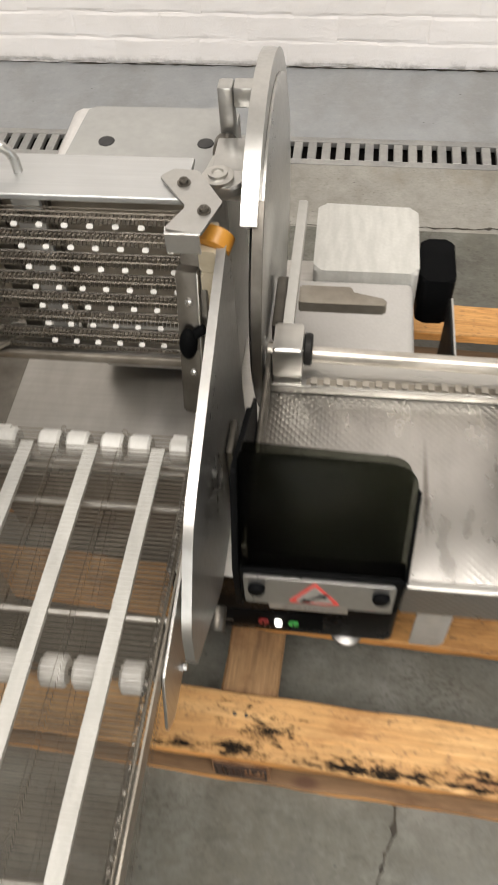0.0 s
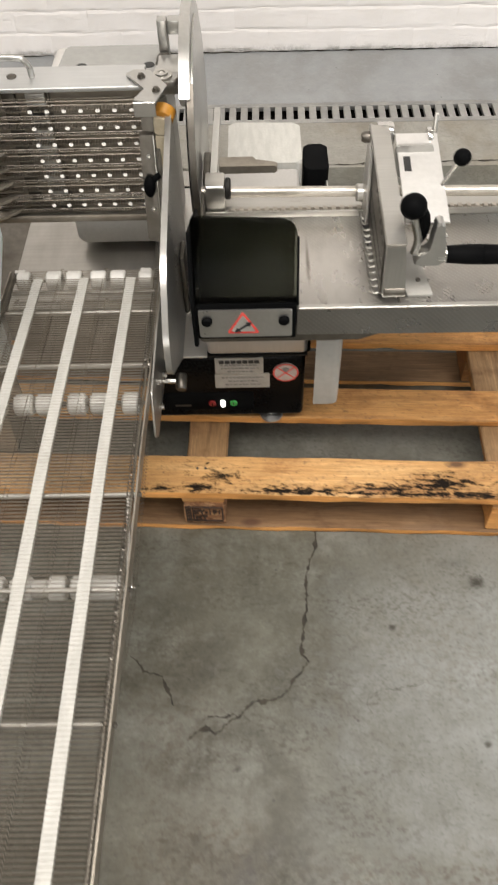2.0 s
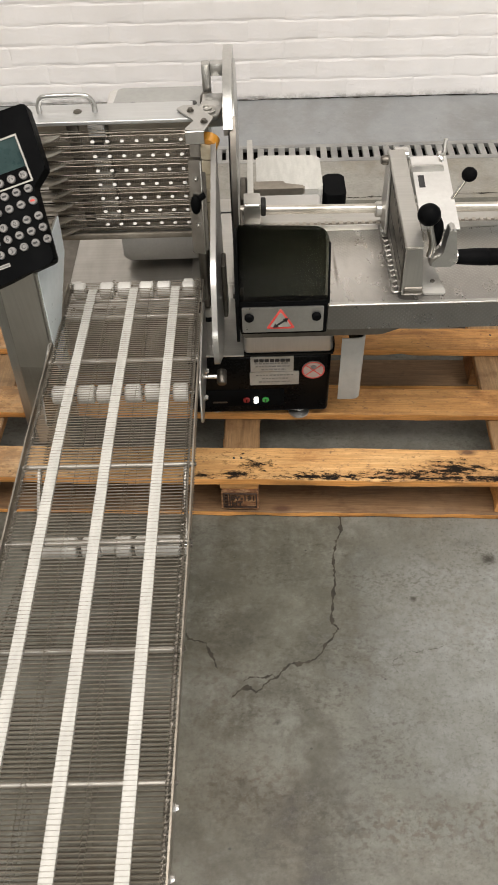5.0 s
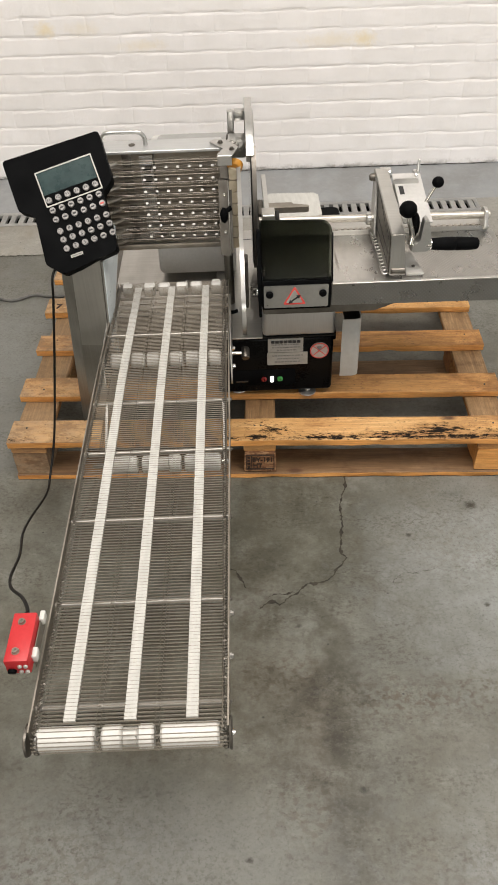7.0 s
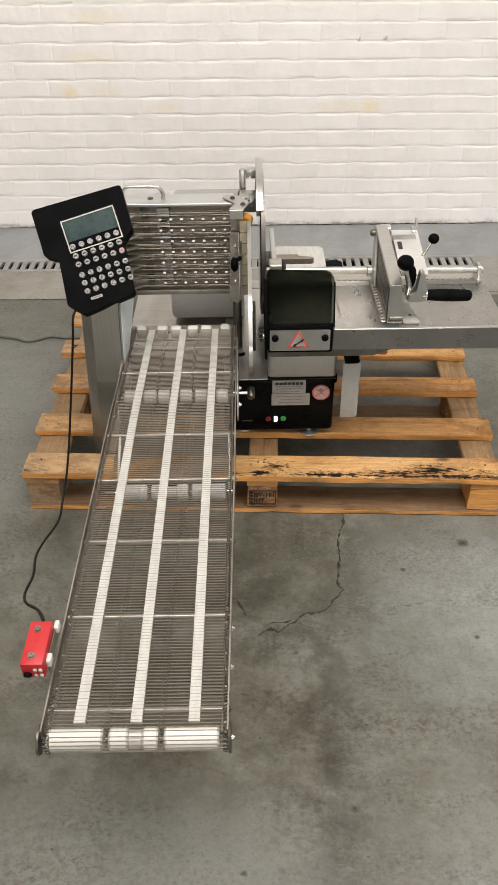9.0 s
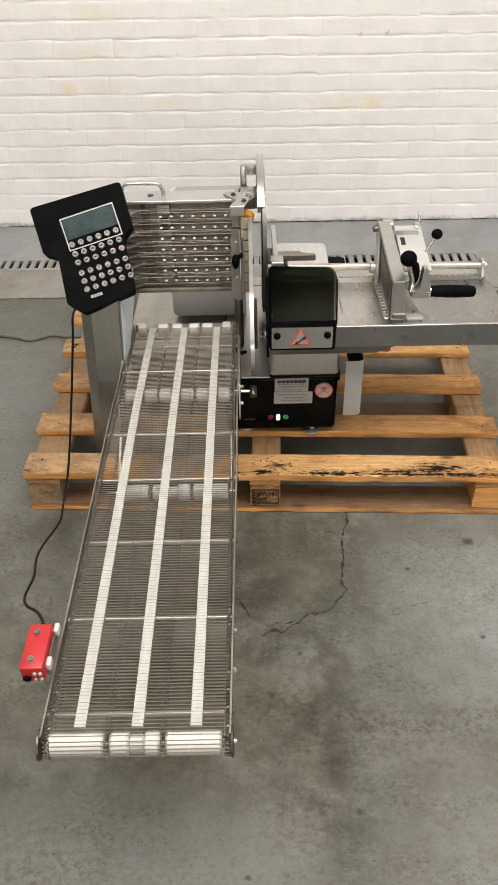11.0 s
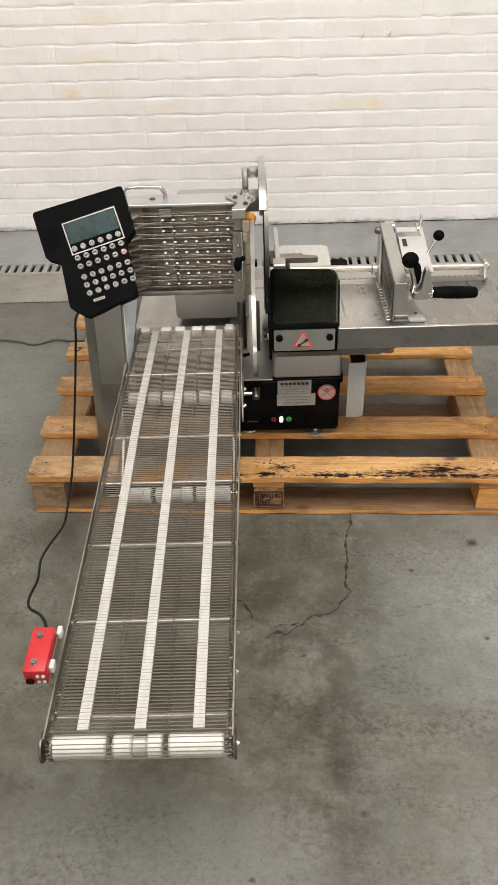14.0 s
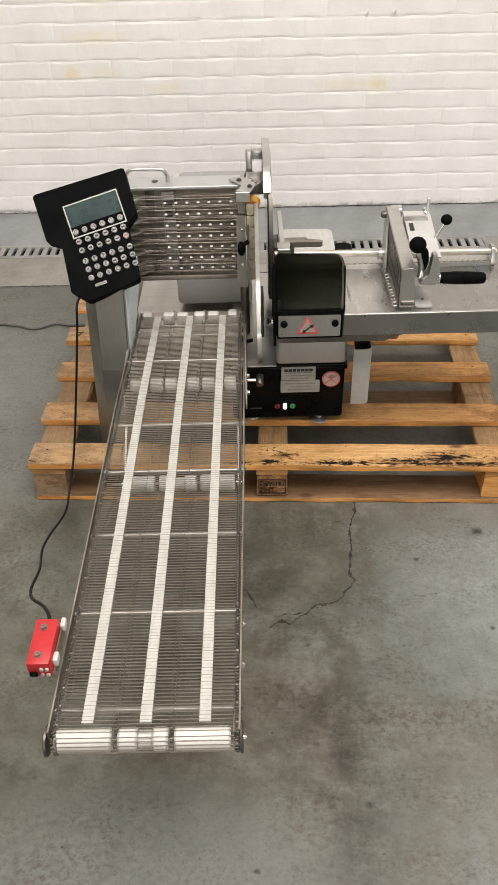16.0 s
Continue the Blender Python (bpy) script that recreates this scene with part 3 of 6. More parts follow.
def ball(c, r, seg=20, bm=None, squash=(1, 1, 1)):
    bm2 = bmesh.new()
    bmesh.ops.create_uvsphere(bm2, u_segments=seg, v_segments=seg // 2, radius=r)
    bm2.transform(Matrix.Translation(c) @ Matrix.Diagonal((*squash, 1)))
    return join(bm, bm2)


def tube(points, r, seg=10, bm=None, closed=False):
    """A bent round bar or cable through the points."""
    bm = bm or bmesh.new()
    pts = [Vector(p) for p in points]
    n = len(pts)
    up = None
    rings = []
    for i, p in enumerate(pts):
        t = (pts[min(i + 1, n - 1)] - pts[max(i - 1, 0)]).normalized()
        up = t.orthogonal().normalized() if up is None else (up - t * up.dot(t)).normalized()
        w = t.cross(up)
        rings.append([bm.verts.new(p + (up * math.cos(k * math.tau / seg) + w * math.sin(k * math.tau / seg)) * r) for k in range(seg)])
    for a, b in zip(rings, rings[1:]):
        for k in range(seg):
            bm.faces.new((a[k], a[(k + 1) % seg], b[(k + 1) % seg], b[k]))
    bm.faces.new(rings[0])
    bm.faces.new(rings[-1])
    return bm


def spline(points, steps=8):
    """A smooth curve through the points."""
    p = [Vector(q) for q in points]
    p = [p[0] * 2 - p[1]] + p + [p[-1] * 2 - p[-2]]
    out = []
    for i in range(1, len(p) - 2):
        for k in range(steps):
            t = k / steps
            out.append(0.5 * ((2 * p[i]) + (p[i + 1] - p[i - 1]) * t + (2 * p[i - 1] - 5 * p[i] + 4 * p[i + 1] - p[i + 2]) * t * t + (3 * p[i] - p[i - 1] - 3 * p[i + 1] + p[i + 2]) * t ** 3))
    return out + [p[-2]]


def fillet(outline, radius, seg=5):
    """Rounds the corners of a flat outline; radius is one number or one for each corner."""
    pts = [Vector(p) for p in outline]
    out = []
    for i, p in enumerate(pts):
        r = radius[i] if isinstance(radius, (list, tuple)) else radius
        a, b = (pts[i - 1] - p), (pts[(i + 1) % len(pts)] - p)
        if r <= 0:
            out.append(p)
            continue
        half = a.angle(b) / 2
        d = min(r / math.tan(half), 0.48 * a.length, 0.48 * b.length)
        s, e = p + a.normalized() * d, p + b.normalized() * d
        for k in range(seg + 1):
            t = k / seg
            out.append((1 - t) ** 2 * s + 2 * t * (1 - t) * p + t * t * e)
    return out


def slab(outline, axis, a, b, bevel=0.0, bm=None):
    """A plate: the outline, flat across the axis, from a to b."""
    put = {"x": lambda u, v, d: (d, u, v), "y": lambda u, v, d: (u, d, v), "z": lambda u, v, d: (u, v, d)}[axis]
    bm2 = bmesh.new()
    lo = [bm2.verts.new(put(u, v, a)) for u, v in outline]
    hi = [bm2.verts.new(put(u, v, b)) for u, v in outline]
    f0, f1 = bm2.faces.new(lo), bm2.faces.new(hi[::-1])
    for i in range(len(lo)):
        j = (i + 1) % len(lo)
        bm2.faces.new((lo[j], lo[i], hi[i], hi[j]))
    if bevel:
        rim = [e for e in bm2.edges if (f0 in e.link_faces or f1 in e.link_faces)]
        bmesh.ops.bevel(bm2, geom=rim, offset=bevel, segments=1, affect="EDGES")
    return join(bm, bm2)


def screw(name, at, way, r, parent, material=None, depth=0.004):
    """A screw head with a recessed socket."""
    p = Vector(at)
    q = p + Vector(way).normalized() * depth
    return part(name, lathe(p, q, [(0, r), (depth * 0.7, r), (depth, r * 0.85), (depth, r * 0.5), (depth * 0.55, r * 0.45), (depth * 0.55, 0)], 12), material or CHROME, parent)


def text_mesh(words, size, m, lift=0.0004, bold=0.0):
    """The words as a thin raised mesh at the pose m (x along the line, z out of the face)."""
    cu = bpy.data.curves.new("txt", "FONT")
    cu.body, cu.size, cu.align_x, cu.align_y, cu.extrude, cu.resolution_u = words, size, "CENTER", "CENTER", lift, 2
    cu.offset = bold
    ob = new("txt", cu)
    me = bpy.data.meshes.new_from_object(ob.evaluated_get(bpy.context.evaluated_depsgraph_get()))
    bpy.data.objects.remove(ob)
    bpy.data.curves.remove(cu)
    bm = bmesh.new()
    bm.from_mesh(me)
    bpy.data.meshes.remove(me)
    bm.transform(m)
    return bm


# ---- the hall ----
DR0, DR1, DRX = -0.425, -0.322, 0.812     # the drain channel, in the wall's frame


def build_floor():
    bm = bmesh.new()

    def strip(x0, x1, y0, y1, mat):
        # cut into squares, so that the sheet stays well shaped to the far walls
        f = bm.faces.new([bm.verts.new(v) for v in ((x0, y0, 0), (x1, y0, 0), (x1, y1, 0), (x0, y1, 0))])
        f.material_index = mat
    strip(-5, 5, -8, -0.655, 0)
    strip(-5, 5, -0.655, DR0, 2)
    strip(DRX, 5, DR0, DR1, 2)
    strip(-5, 5, DR1, 0.05, 1)
    bmesh.ops.remove_doubles(bm, verts=bm.verts, dist=0.0005)
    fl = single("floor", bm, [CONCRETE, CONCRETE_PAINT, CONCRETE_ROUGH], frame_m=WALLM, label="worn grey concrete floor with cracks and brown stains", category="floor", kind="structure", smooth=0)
    ORIGIN[fl.name] = Vector((0, 0, 0))
    return fl


FLOOR = build_floor()


def ribbon(points, widths, z=0.0012):
    """A crack: a ragged flat strip on the floor."""
    bm = bmesh.new()
    rows = []
    inv = WALLM.inverted()
    n = len(points)
    for i, p in enumerate(points):
        t = (points[min(i + 1, n - 1)] - points[max(i - 1, 0)]).normalized()
        s = Vector((-t.y, t.x, 0))
        w = widths * (0.12 + 1.5 * max(0.0, noise.noise(p * 53)) + 0.9 * abs(noise.noise(p * 300))) * (1 if 1 < i < n - 2 else 0.3)
        j = s * (0.0042 * noise.noise(p * 48 + Vector((3, 1, 0))) + 0.0030 * noise.noise(p * 190))
        rows.append([bm.verts.new(inv @ (p + j + s * w + Vector((0, 0, z)))), bm.verts.new(inv @ (p + j - s * w + Vector((0, 0, z))))])
    for a, b in zip(rows, rows[1:]):
        bm.faces.new((a[0], a[1], b[1], b[0]))
    return bm


V2 = lambda pts: [Vector((x, y, 0)) for x, y in pts]
part("crack", ribbon(spline(V2([(0.205, 0.05), (0.207, -0.034), (0.197, -0.067), (0.191, -0.106), (0.193, -0.146), (0.186, -0.203), (0.183, -0.24), (0.194, -0.256), (0.172, -0.285), (0.152, -0.315), (0.122, -0.327), (0.102, -0.329), (0.082, -0.353), (0.063, -0.366), (0.049, -0.379), (0.024, -0.376), (0.001, -0.393)]), 10), 0.0044), CRACK, FLOOR, smooth=0)
part("crack", ribbon(spline(V2([(-0.11, -0.255), (-0.094, -0.267), (-0.079, -0.281), (-0.052, -0.291), (-0.04, -0.312), (-0.026, -0.339)]), 10), 0.0034), CRACK, FLOOR, smooth=0)
part("crack", ribbon(spline(V2([(0.082, -0.353), (0.070, -0.350), (0.052, -0.356), (0.032, -0.352), (0.020, -0.362)]), 10), 0.0020), CRACK, FLOOR, smooth=0)
part("crack", ribbon(spline(V2([(0.30, -0.345), (0.292, -0.32), (0.315, -0.30), (0.35, -0.295), (0.395, -0.285)]), 10), 0.0006), CRACK, FLOOR, smooth=0)
part("crack", ribbon(spline(V2([(0.50, -0.50), (0.56, -0.494), (0.62, -0.488)]), 10), 0.0012), CRACK, FLOOR, smooth=0)
part("floor_joint", ribbon(spline(V2([(-2.2, 1.085), (-1.02, 1.13), (-0.78, 1.138), (-0.3, 1.16), (0.27, 1.19), (0.44, 1.203), (0.9, 1.222), (2.0, 1.262)]), 24), 0.0046), CRACK, FLOOR, smooth=0)
part("wall_gap", ribbon([WALLM @ Vector((-2.4 + 0.02 * i, 0.004, 0)) for i in range(240)], 0.006, 0.0016), CRACK, FLOOR, smooth=0)

# drain: a sheet trough with a slotted grating
trough = bmesh.new()
for x0, x1, y0, y1, z0, z1 in ((-5, DRX, DR0 - 0.004, DR0, -0.12, -0.002), (-5, DRX, DR1, DR1 + 0.004, -0.12, -0.002), (-5, DRX, DR0, DR1, -0.13, -0.12), (DRX, DRX + 0.004, DR0, DR1, -0.12, -0.002)):
    box(x0, x1, y0, y1, z0, z1, bm=trough)
single("drain_channel", trough, PIT, frame_m=WALLM, label="dark sunken drain channel along the wall", category="drain", kind="structure", smooth=0)

# hall enclosure
for nm, x0, x1, y0, y1, z0, z1 in (("wall_east_far", 4.5, 4.7, -8, -3.6, 0, 4), ("wall_east_near", 4.5, 4.7, -0.8, 2.2, 0, 4), ("wall_east_head", 4.5, 4.7, -3.6, -0.8, 2.7, 4), ("wall_west", -4.7, -4.5, -8, 1.9, 0, 4), ("wall_south_west", -4.7, -1.6, -8.2, -8, 0, 4), ("wall_south_east", 2.8, 4.7, -8.2, -8, 0, 4), ("wall_south_head", -1.6, 2.8, -8.2, -8, 3.1, 4)):
    single(nm, box(x0, x1, y0, y1, z0, z1), PLASTER, label="plain white painted hall wall", category="wall", kind="structure", smooth=0)
ceil = bmesh.new()
for x0, x1, y0, y1 in ((-4.7, -1.45, -8.2, 2.3), (2.05, 4.7, -8.2, 2.3), (-1.45, 2.05, -8.2, -2.25), (-1.45, 2.05, 0.05, 2.3)):
    box(x0, x1, y0, y1, 4.0, 4.15, bm=ceil)
single("ceiling", ceil, PLASTER, label="white ceiling with an open rooflight", category="ceiling", kind="structure", smooth=0)
WALL = single("wall_north", box(-4.8, 4.8, 0.0075, 0.25, -0.02, 4.0), BRICK, frame_m=WALLM, label="white limewashed brick wall with rough joints", category="wall", kind="structure", smooth=0)
ORIGIN[WALL.name] = Vector((0, 0, 0))

# ---- pallet ----
PALLET = thing("wooden_pallet", (0, 0.41, 0), None, "rough pine pallet with mouldy stained front board", "pallet")


def plank(x0, x1, y0, y1, z0, z1, along="x"):
    """A sawn board with chipped arrises and slightly uneven faces."""
    bm = bmesh.new()
    n = 44 if along == "x" else 14
    L0, L1 = (x0, x1) if along == "x" else (y0, y1)
    W0, W1 = (y0, y1) if along == "x" else (x0, x1)
    rings = []
    for i in range(n + 1):
        s = L0 + (L1 - L0) * i / n
        c = 0.0025
        prof = [(W0 + c, z0), (W1 - c, z0), (W1, z0 + c), (W1, z1 - c), (W1 - c, z1), (W0 + c, z1), (W0, z1 - c), (W0, z0 + c)]
        ring = []
        for k, (w, z) in enumerate(prof):
            q = Vector((s * 7, w * 31 + z0 * 11, z * 23))
            w += 0.0022 * noise.noise(q * 1.7) + (0.004 * min(0, noise.noise(q * 2.9 + Vector((5, 0, 0))) + 0.15) * (1 if k in (0, 6, 7, 5) else -0.3))
            z += 0.0012 * noise.noise(q * 1.3 + Vector((0, 9, 0)))
            if k in (0, 7):                 # splinters broken from the lower arris
                z += 0.009 * max(0.0, noise.noise(Vector((s * 13, y0 * 40, 3))) - 0.18) * (z1 - z0) / 0.02
            ring.append(bm.verts.new((s, w, z) if along == "x" else (w, s, z)))
        rings.append(ring)
    for a, b in zip(rings, rings[1:]):
        for k in range(8):
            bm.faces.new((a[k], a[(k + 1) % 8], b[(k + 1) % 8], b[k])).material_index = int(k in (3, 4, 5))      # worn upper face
    bm.faces.new(rings[0])
    bm.faces.new(rings[-1])
    return bm


PT = 0.125
DECK = ((0.0, 0.082, -0.603, 0.604), (0.177, 0.253, -0.612, 0.606), (0.376, 0.449, -0.614, 0.604), (0.566, 0.643, -0.630, 0.602), (0.752, 0.826, -0.640, 0.606))
for i, (y0, y1, x0, x1) in enumerate(DECK):
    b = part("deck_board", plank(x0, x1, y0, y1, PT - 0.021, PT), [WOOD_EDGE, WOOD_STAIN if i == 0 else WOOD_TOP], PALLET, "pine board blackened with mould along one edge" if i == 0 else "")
    for x in (-0.565, -0.01, 0.005, 0.56):
        part("nail", rod((x + 0.01 * i % 0.02, (y0 + y1) / 2 + 0.012 * (-1) ** i, PT - 0.003), (x + 0.01 * i % 0.02, (y0 + y1) / 2 + 0.012 * (-1) ** i, PT + 0.0010), 0.0026, 8), INK, b)
BLOCKS = {(-0.60, 0.004): WOOD_DIRT, (0.520, 0.004): WOOD_EDGE, (-0.036, 0.004): CHIP, (-0.036, 0.37): CHIP, (-0.036, 0.738): CHIP}
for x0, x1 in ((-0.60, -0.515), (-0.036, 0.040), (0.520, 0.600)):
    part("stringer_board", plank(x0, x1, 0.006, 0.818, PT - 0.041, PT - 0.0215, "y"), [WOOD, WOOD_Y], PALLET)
    for y0, y1 in ((0.004, 0.09), (0.37, 0.455), (0.738, 0.818)):
        part("block", plank(x0 + 0.001, x1 - 0.001, y0, y1, 0.0175, PT - 0.0415, "y"), BLOCKS.get((x0, y0), WOOD_RED), PALLET, "pressed chip block" if x0 == -0.036 else "")
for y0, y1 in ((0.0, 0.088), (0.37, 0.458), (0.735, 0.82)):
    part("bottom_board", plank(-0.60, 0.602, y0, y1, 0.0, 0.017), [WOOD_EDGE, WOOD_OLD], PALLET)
for x, y, rx, ry in ((0.352, 0.584, 0.020, 0.013), (-0.27, 0.41, 0.012, 0.009), (0.16, 0.235, 0.010, 0.007)):
    kn = bmesh.new()
    rim = []
    for k in range(18):
        a = math.tau * k / 18
        w = 1 + 0.25 * noise.noise(Vector((math.cos(a) * 1.7, math.sin(a) * 1.7, x * 9)))
        rim.append((x + rx * w * math.cos(a), y + ry * w * math.sin(a)))
    slab(rim, "z", PT - 0.002, PT + 0.0013, 0.0005, kn)
    part("knot", kn, KNOT, PALLET, "dark resinous knot", smooth=0)
FACE = Matrix(((1, 0, 0, 0), (0, 0, -1, 0), (0, 1, 0, 0), (0, 0, 0, 1)))   # text that faces the front


def front(x, y, z):
    return Matrix.Translation((x, y, z)) @ FACE


stamp = text_mesh("BY-191", 0.0172, front(0.0085, 0.0004, 0.060), 0.0016, 0.0003)
join(stamp, text_mesh("HT", 0.0172, front(-0.004, 0.0004, 0.041), 0.0016, 0.0003))
for z in (0.029, 0.074):
    box(-0.032, 0.036, -0.0010, 0.0022, z, z + 0.0024, bm=stamp)
for x in (-0.032, -0.0195, 0.0345):
    box(x, x + 0.0022, -0.0010, 0.0022, 0.029, 0.075, bm=stamp)
for k in range(4):
    box(-0.029, -0.022, -0.0010, 0.0022, 0.034 + 0.010 * k, 0.038 + 0.010 * k, bm=stamp)
part("painted_mark", text_mesh("7", 0.034, Matrix.Translation((-0.594, 0.596, PT)), 0.0018, 0.0010), BROWN_INK, PALLET, "black figure on a board", smooth=0)
part("burnt_stamp", stamp, BROWN_INK, PALLET, "dark burnt heat treatment stamp", smooth=0)

# ---- slicer body ----
SLICER = thing("slicing_machine", (0.06, 0.2, PT), MACH, "stainless steel vertical food slicer with black front housing", "slicer")
body = part("housing", box(-0.10, 0.181, 0.0, 0.50, 0.142, 0.304, 0.010, 3), BLACK, SLICER, "black lacquered lower housing")
part("base_plate", box(-0.362, 0.10, 0.135, 0.56, 0.15, 0.298, 0.006), BASEM, SLICER, "smeared stainless steel base plate")
# front and skirt use dark steel so that their colour carries the shade
part("base_front", box(-0.359, -0.102, 0.126, 0.1345, 0.152, 0.292, 0.002), STEEL_DARK, SLICER, "front of the base, darkened for shade under the belt")
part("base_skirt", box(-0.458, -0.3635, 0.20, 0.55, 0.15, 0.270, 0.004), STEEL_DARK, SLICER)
part("top_plate", box(-0.098, 0.012, -0.003, 0.48, 0.3045, 0.3085, 0.0015), STEEL, SLICER)
for x, y in ((0.122, 0.018), (-0.05, 0.04), (0.14, 0.46), (-0.28, 0.2), (-0.28, 0.5)):
    part("foot", lathe((x, y, PT), (x, y, 0.152), [(0, 0.020), (0.002, 0.022), (0.005, 0.021), (0.007, 0.015), (0.009, 0.008), (0.027, 0.008)], 24), ALU, SLICER)
# motor hood with soft edges, its front slightly raked
hood = box(0.012, 0.184, 0.0, 0.40, 0.3065, 0.405, 0.009, 4)
for v in hood.verts:
    if v.co.z > 0.35:
        v.co.x += 0.004 * (1 if v.co.x < 0.1 else -0.6)
        v.co.y += 0.006 if v.co.y < 0.1 else 0
part("motor_hood", hood, HOODM, SLICER, "satin stainless steel motor hood")
part("hood_seam", box(0.008, 0.184, -0.0005, 0.4, 0.3035, 0.3068), RUBBER, SLICER)
# front panel, plates and switches
part("switch_recess", box(-0.072, 0.090, -0.0015, 0.002, 0.166, 0.212, 0.001), BLACK_PL, SLICER)
part("data_plate", slab(fillet([(0.024, 0.263), (0.108, 0.263), (0.108, 0.302), (0.024, 0.302)], 0.002), "y", -0.0022, 0.0), LABEL, SLICER, "worn silver maker's label")
part("data_plate", slab(fillet([(0.022, 0.226), (0.119, 0.226), (0.119, 0.2615), (0.022, 0.2615)], 0.002), "y", -0.0022, 0.0), LABEL, SLICER, "worn silver rating plate")
for k in range(7):                       # the maker's wordmark, as plain blocks
    x = 0.031 + 0.0102 * k
    part("print_block", slab(fillet([(x, 0.289), (x + 0.0088, 0.289), (x + 0.0088, 0.2965), (x, 0.2965)], 0.0015, 3), "y", -0.003, -0.0021), INK, SLICER, smooth=0)
bars = bmesh.new()
for z, x0, x1 in ((0.285, 0.032, 0.098), (0.277, 0.034, 0.100), (0.269, 0.045, 0.092), (0.253, 0.034, 0.108), (0.244, 0.046, 0.098), (0.235, 0.040, 0.104)):
    x = x0
    while x < x1:
        w = 0.004 + 0.008 * abs(noise.noise(Vector((x * 300, z * 500, 0))))
        box(x, min(x + w, x1), -0.0029, -0.0021, z - 0.0014, z + 0.0014, bm=bars)
        x += w + 0.0016
part("printed_text", bars, GREY_INK, SLICER, smooth=0)
sign = part("prohibition_sign", lathe((0.147, 0.0, 0.264), (0.147, -0.0025, 0.264), [(0, 0.0225), (0.0025, 0.0225)], 32), PINK_INK, SLICER, "round red and pale prohibition sticker")
ring = bmesh.new()
for k in range(40):
    a, b = math.tau * k / 40, math.tau * (k + 1) / 40
    q = [(0.147 + r * math.cos(t), -0.0031, 0.264 + r * math.sin(t)) for t, r in ((a, 0.0225), (b, 0.0225), (b, 0.0198), (a, 0.0198))]
    ring.faces.new([ring.verts.new(v) for v in q])
for s in (1, -1):
    join(ring, turned(box(0.128, 0.166, -0.0031, -0.0027, 0.2628, 0.2652), Matrix.Rotation(radians(42 * s), 4, "Y"), (0.147, 0, 0.264)))
part("red_ring", ring, RED_INK, sign, smooth=0)
part("wet_mark", lathe((0.147, -0.0026, 0.272), (0.147, -0.0031, 0.272), [(0, 0.006), (0.0005, 0.006)], 12), GREY_INK, sign)
for x, mt, nm in ((0.0135, RED_OFF, "stop_button"), (0.0525, GREEN, "start_button")):
    b = part(nm, lathe((x, -0.001, 0.184), (x, -0.006, 0.184), [(0, 0.0068), (0.003, 0.0068), (0.004, 0.0058)], 20), mt, SLICER)
    part("symbol", box(x - 0.0010, x + 0.0010, -0.0058, -0.0048, 0.1805, 0.1875), INK if mt is GREEN else BLACK_PL, b)
part("pilot_lamp", slab(fillet([(0.0285, 0.1765), (0.0375, 0.1765), (0.0375, 0.1915), (0.0285, 0.1915)], 0.003), "y", -0.006, 0.0, 0.001), LIT, SLICER, "lit white pilot lamp")
part("switch_bar", box(-0.055, -0.026, -0.0035, -0.001, 0.1775, 0.1805), STEEL_DARK, SLICER)
part("side_hinge", box(0.1805, 0.194, 0.06, 0.09, 0.25, 0.275, 0.003), BLACK_PL, SLICER)
# splash guard beside the hood: a bent sheet, dark lined inside
gd = part("splash_guard", slab(fillet([(0.196, -0.022), (0.241, -0.022), (0.241, 0.42), (0.2385, 0.42), (0.2385, -0.0195), (0.196, -0.0195)], [0, 0.016, 0, 0, 0.0135, 0]), "z", 0.200, 0.361, 0.0004), BEIGE_PAINT, SLICER, "pale grey bent sheet splash guard")
part("guard_lining", box(0.2355, 0.2382, -0.014, 0.42, 0.203, 0.3605, 0.001), RUBBER, gd, "dark stained lining")
part("guard_arm", box(0.15, 0.2352, 0.30, 0.33, 0.27, 0.30, 0.004), BLACK_PL, SLICER)

# gauge plate, blade and its guard
GP = fillet([(0.19, 0.655), (-0.085, 0.571), (-0.150, 0.49), (-0.158, 0.432), (-0.03, 0.335), (0.20, 0.335)], [0.01, 0.10, 0.06, 0.03, 0.05, 0.02], 8)
part("gauge_plate", slab(GP, "x", -0.034, -0.025, 0.0018), ALU, SLICER, "smooth aluminium gauge plate")
part("gauge_support", box(-0.0245, -0.016, 0.06, 0.105, 0.35, 0.47, 0.003), STEEL_DARK, SLICER)
BC = Vector((0.32, 0.535))


def annulus(r0, r1, a0, a1, x0, x1, seg=48, bm=None):
    """Part of a ring round the blade's centre, between two angles from straight ahead, upwards."""
    bm = bm or bmesh.new()
    rows = []
    for k in range(seg + 1):
        a = radians(a0 + (a1 - a0) * k / seg)
        rows.append([bm.verts.new((x, BC.x + r * math.cos(a), BC.y + r * math.sin(a))) for x, r in ((x0, r0), (x0, r1), (x1, r1), (x1, r0))])
    for a, b in zip(rows, rows[1:]):
        for k in range(4):
            bm.faces.new((a[k], a[(k + 1) % 4], b[(k + 1) % 4], b[k]))
    if a1 - a0 < 359:
        bm.faces.new(rows[0])
        bm.faces.new(rows[-1])
    return bm


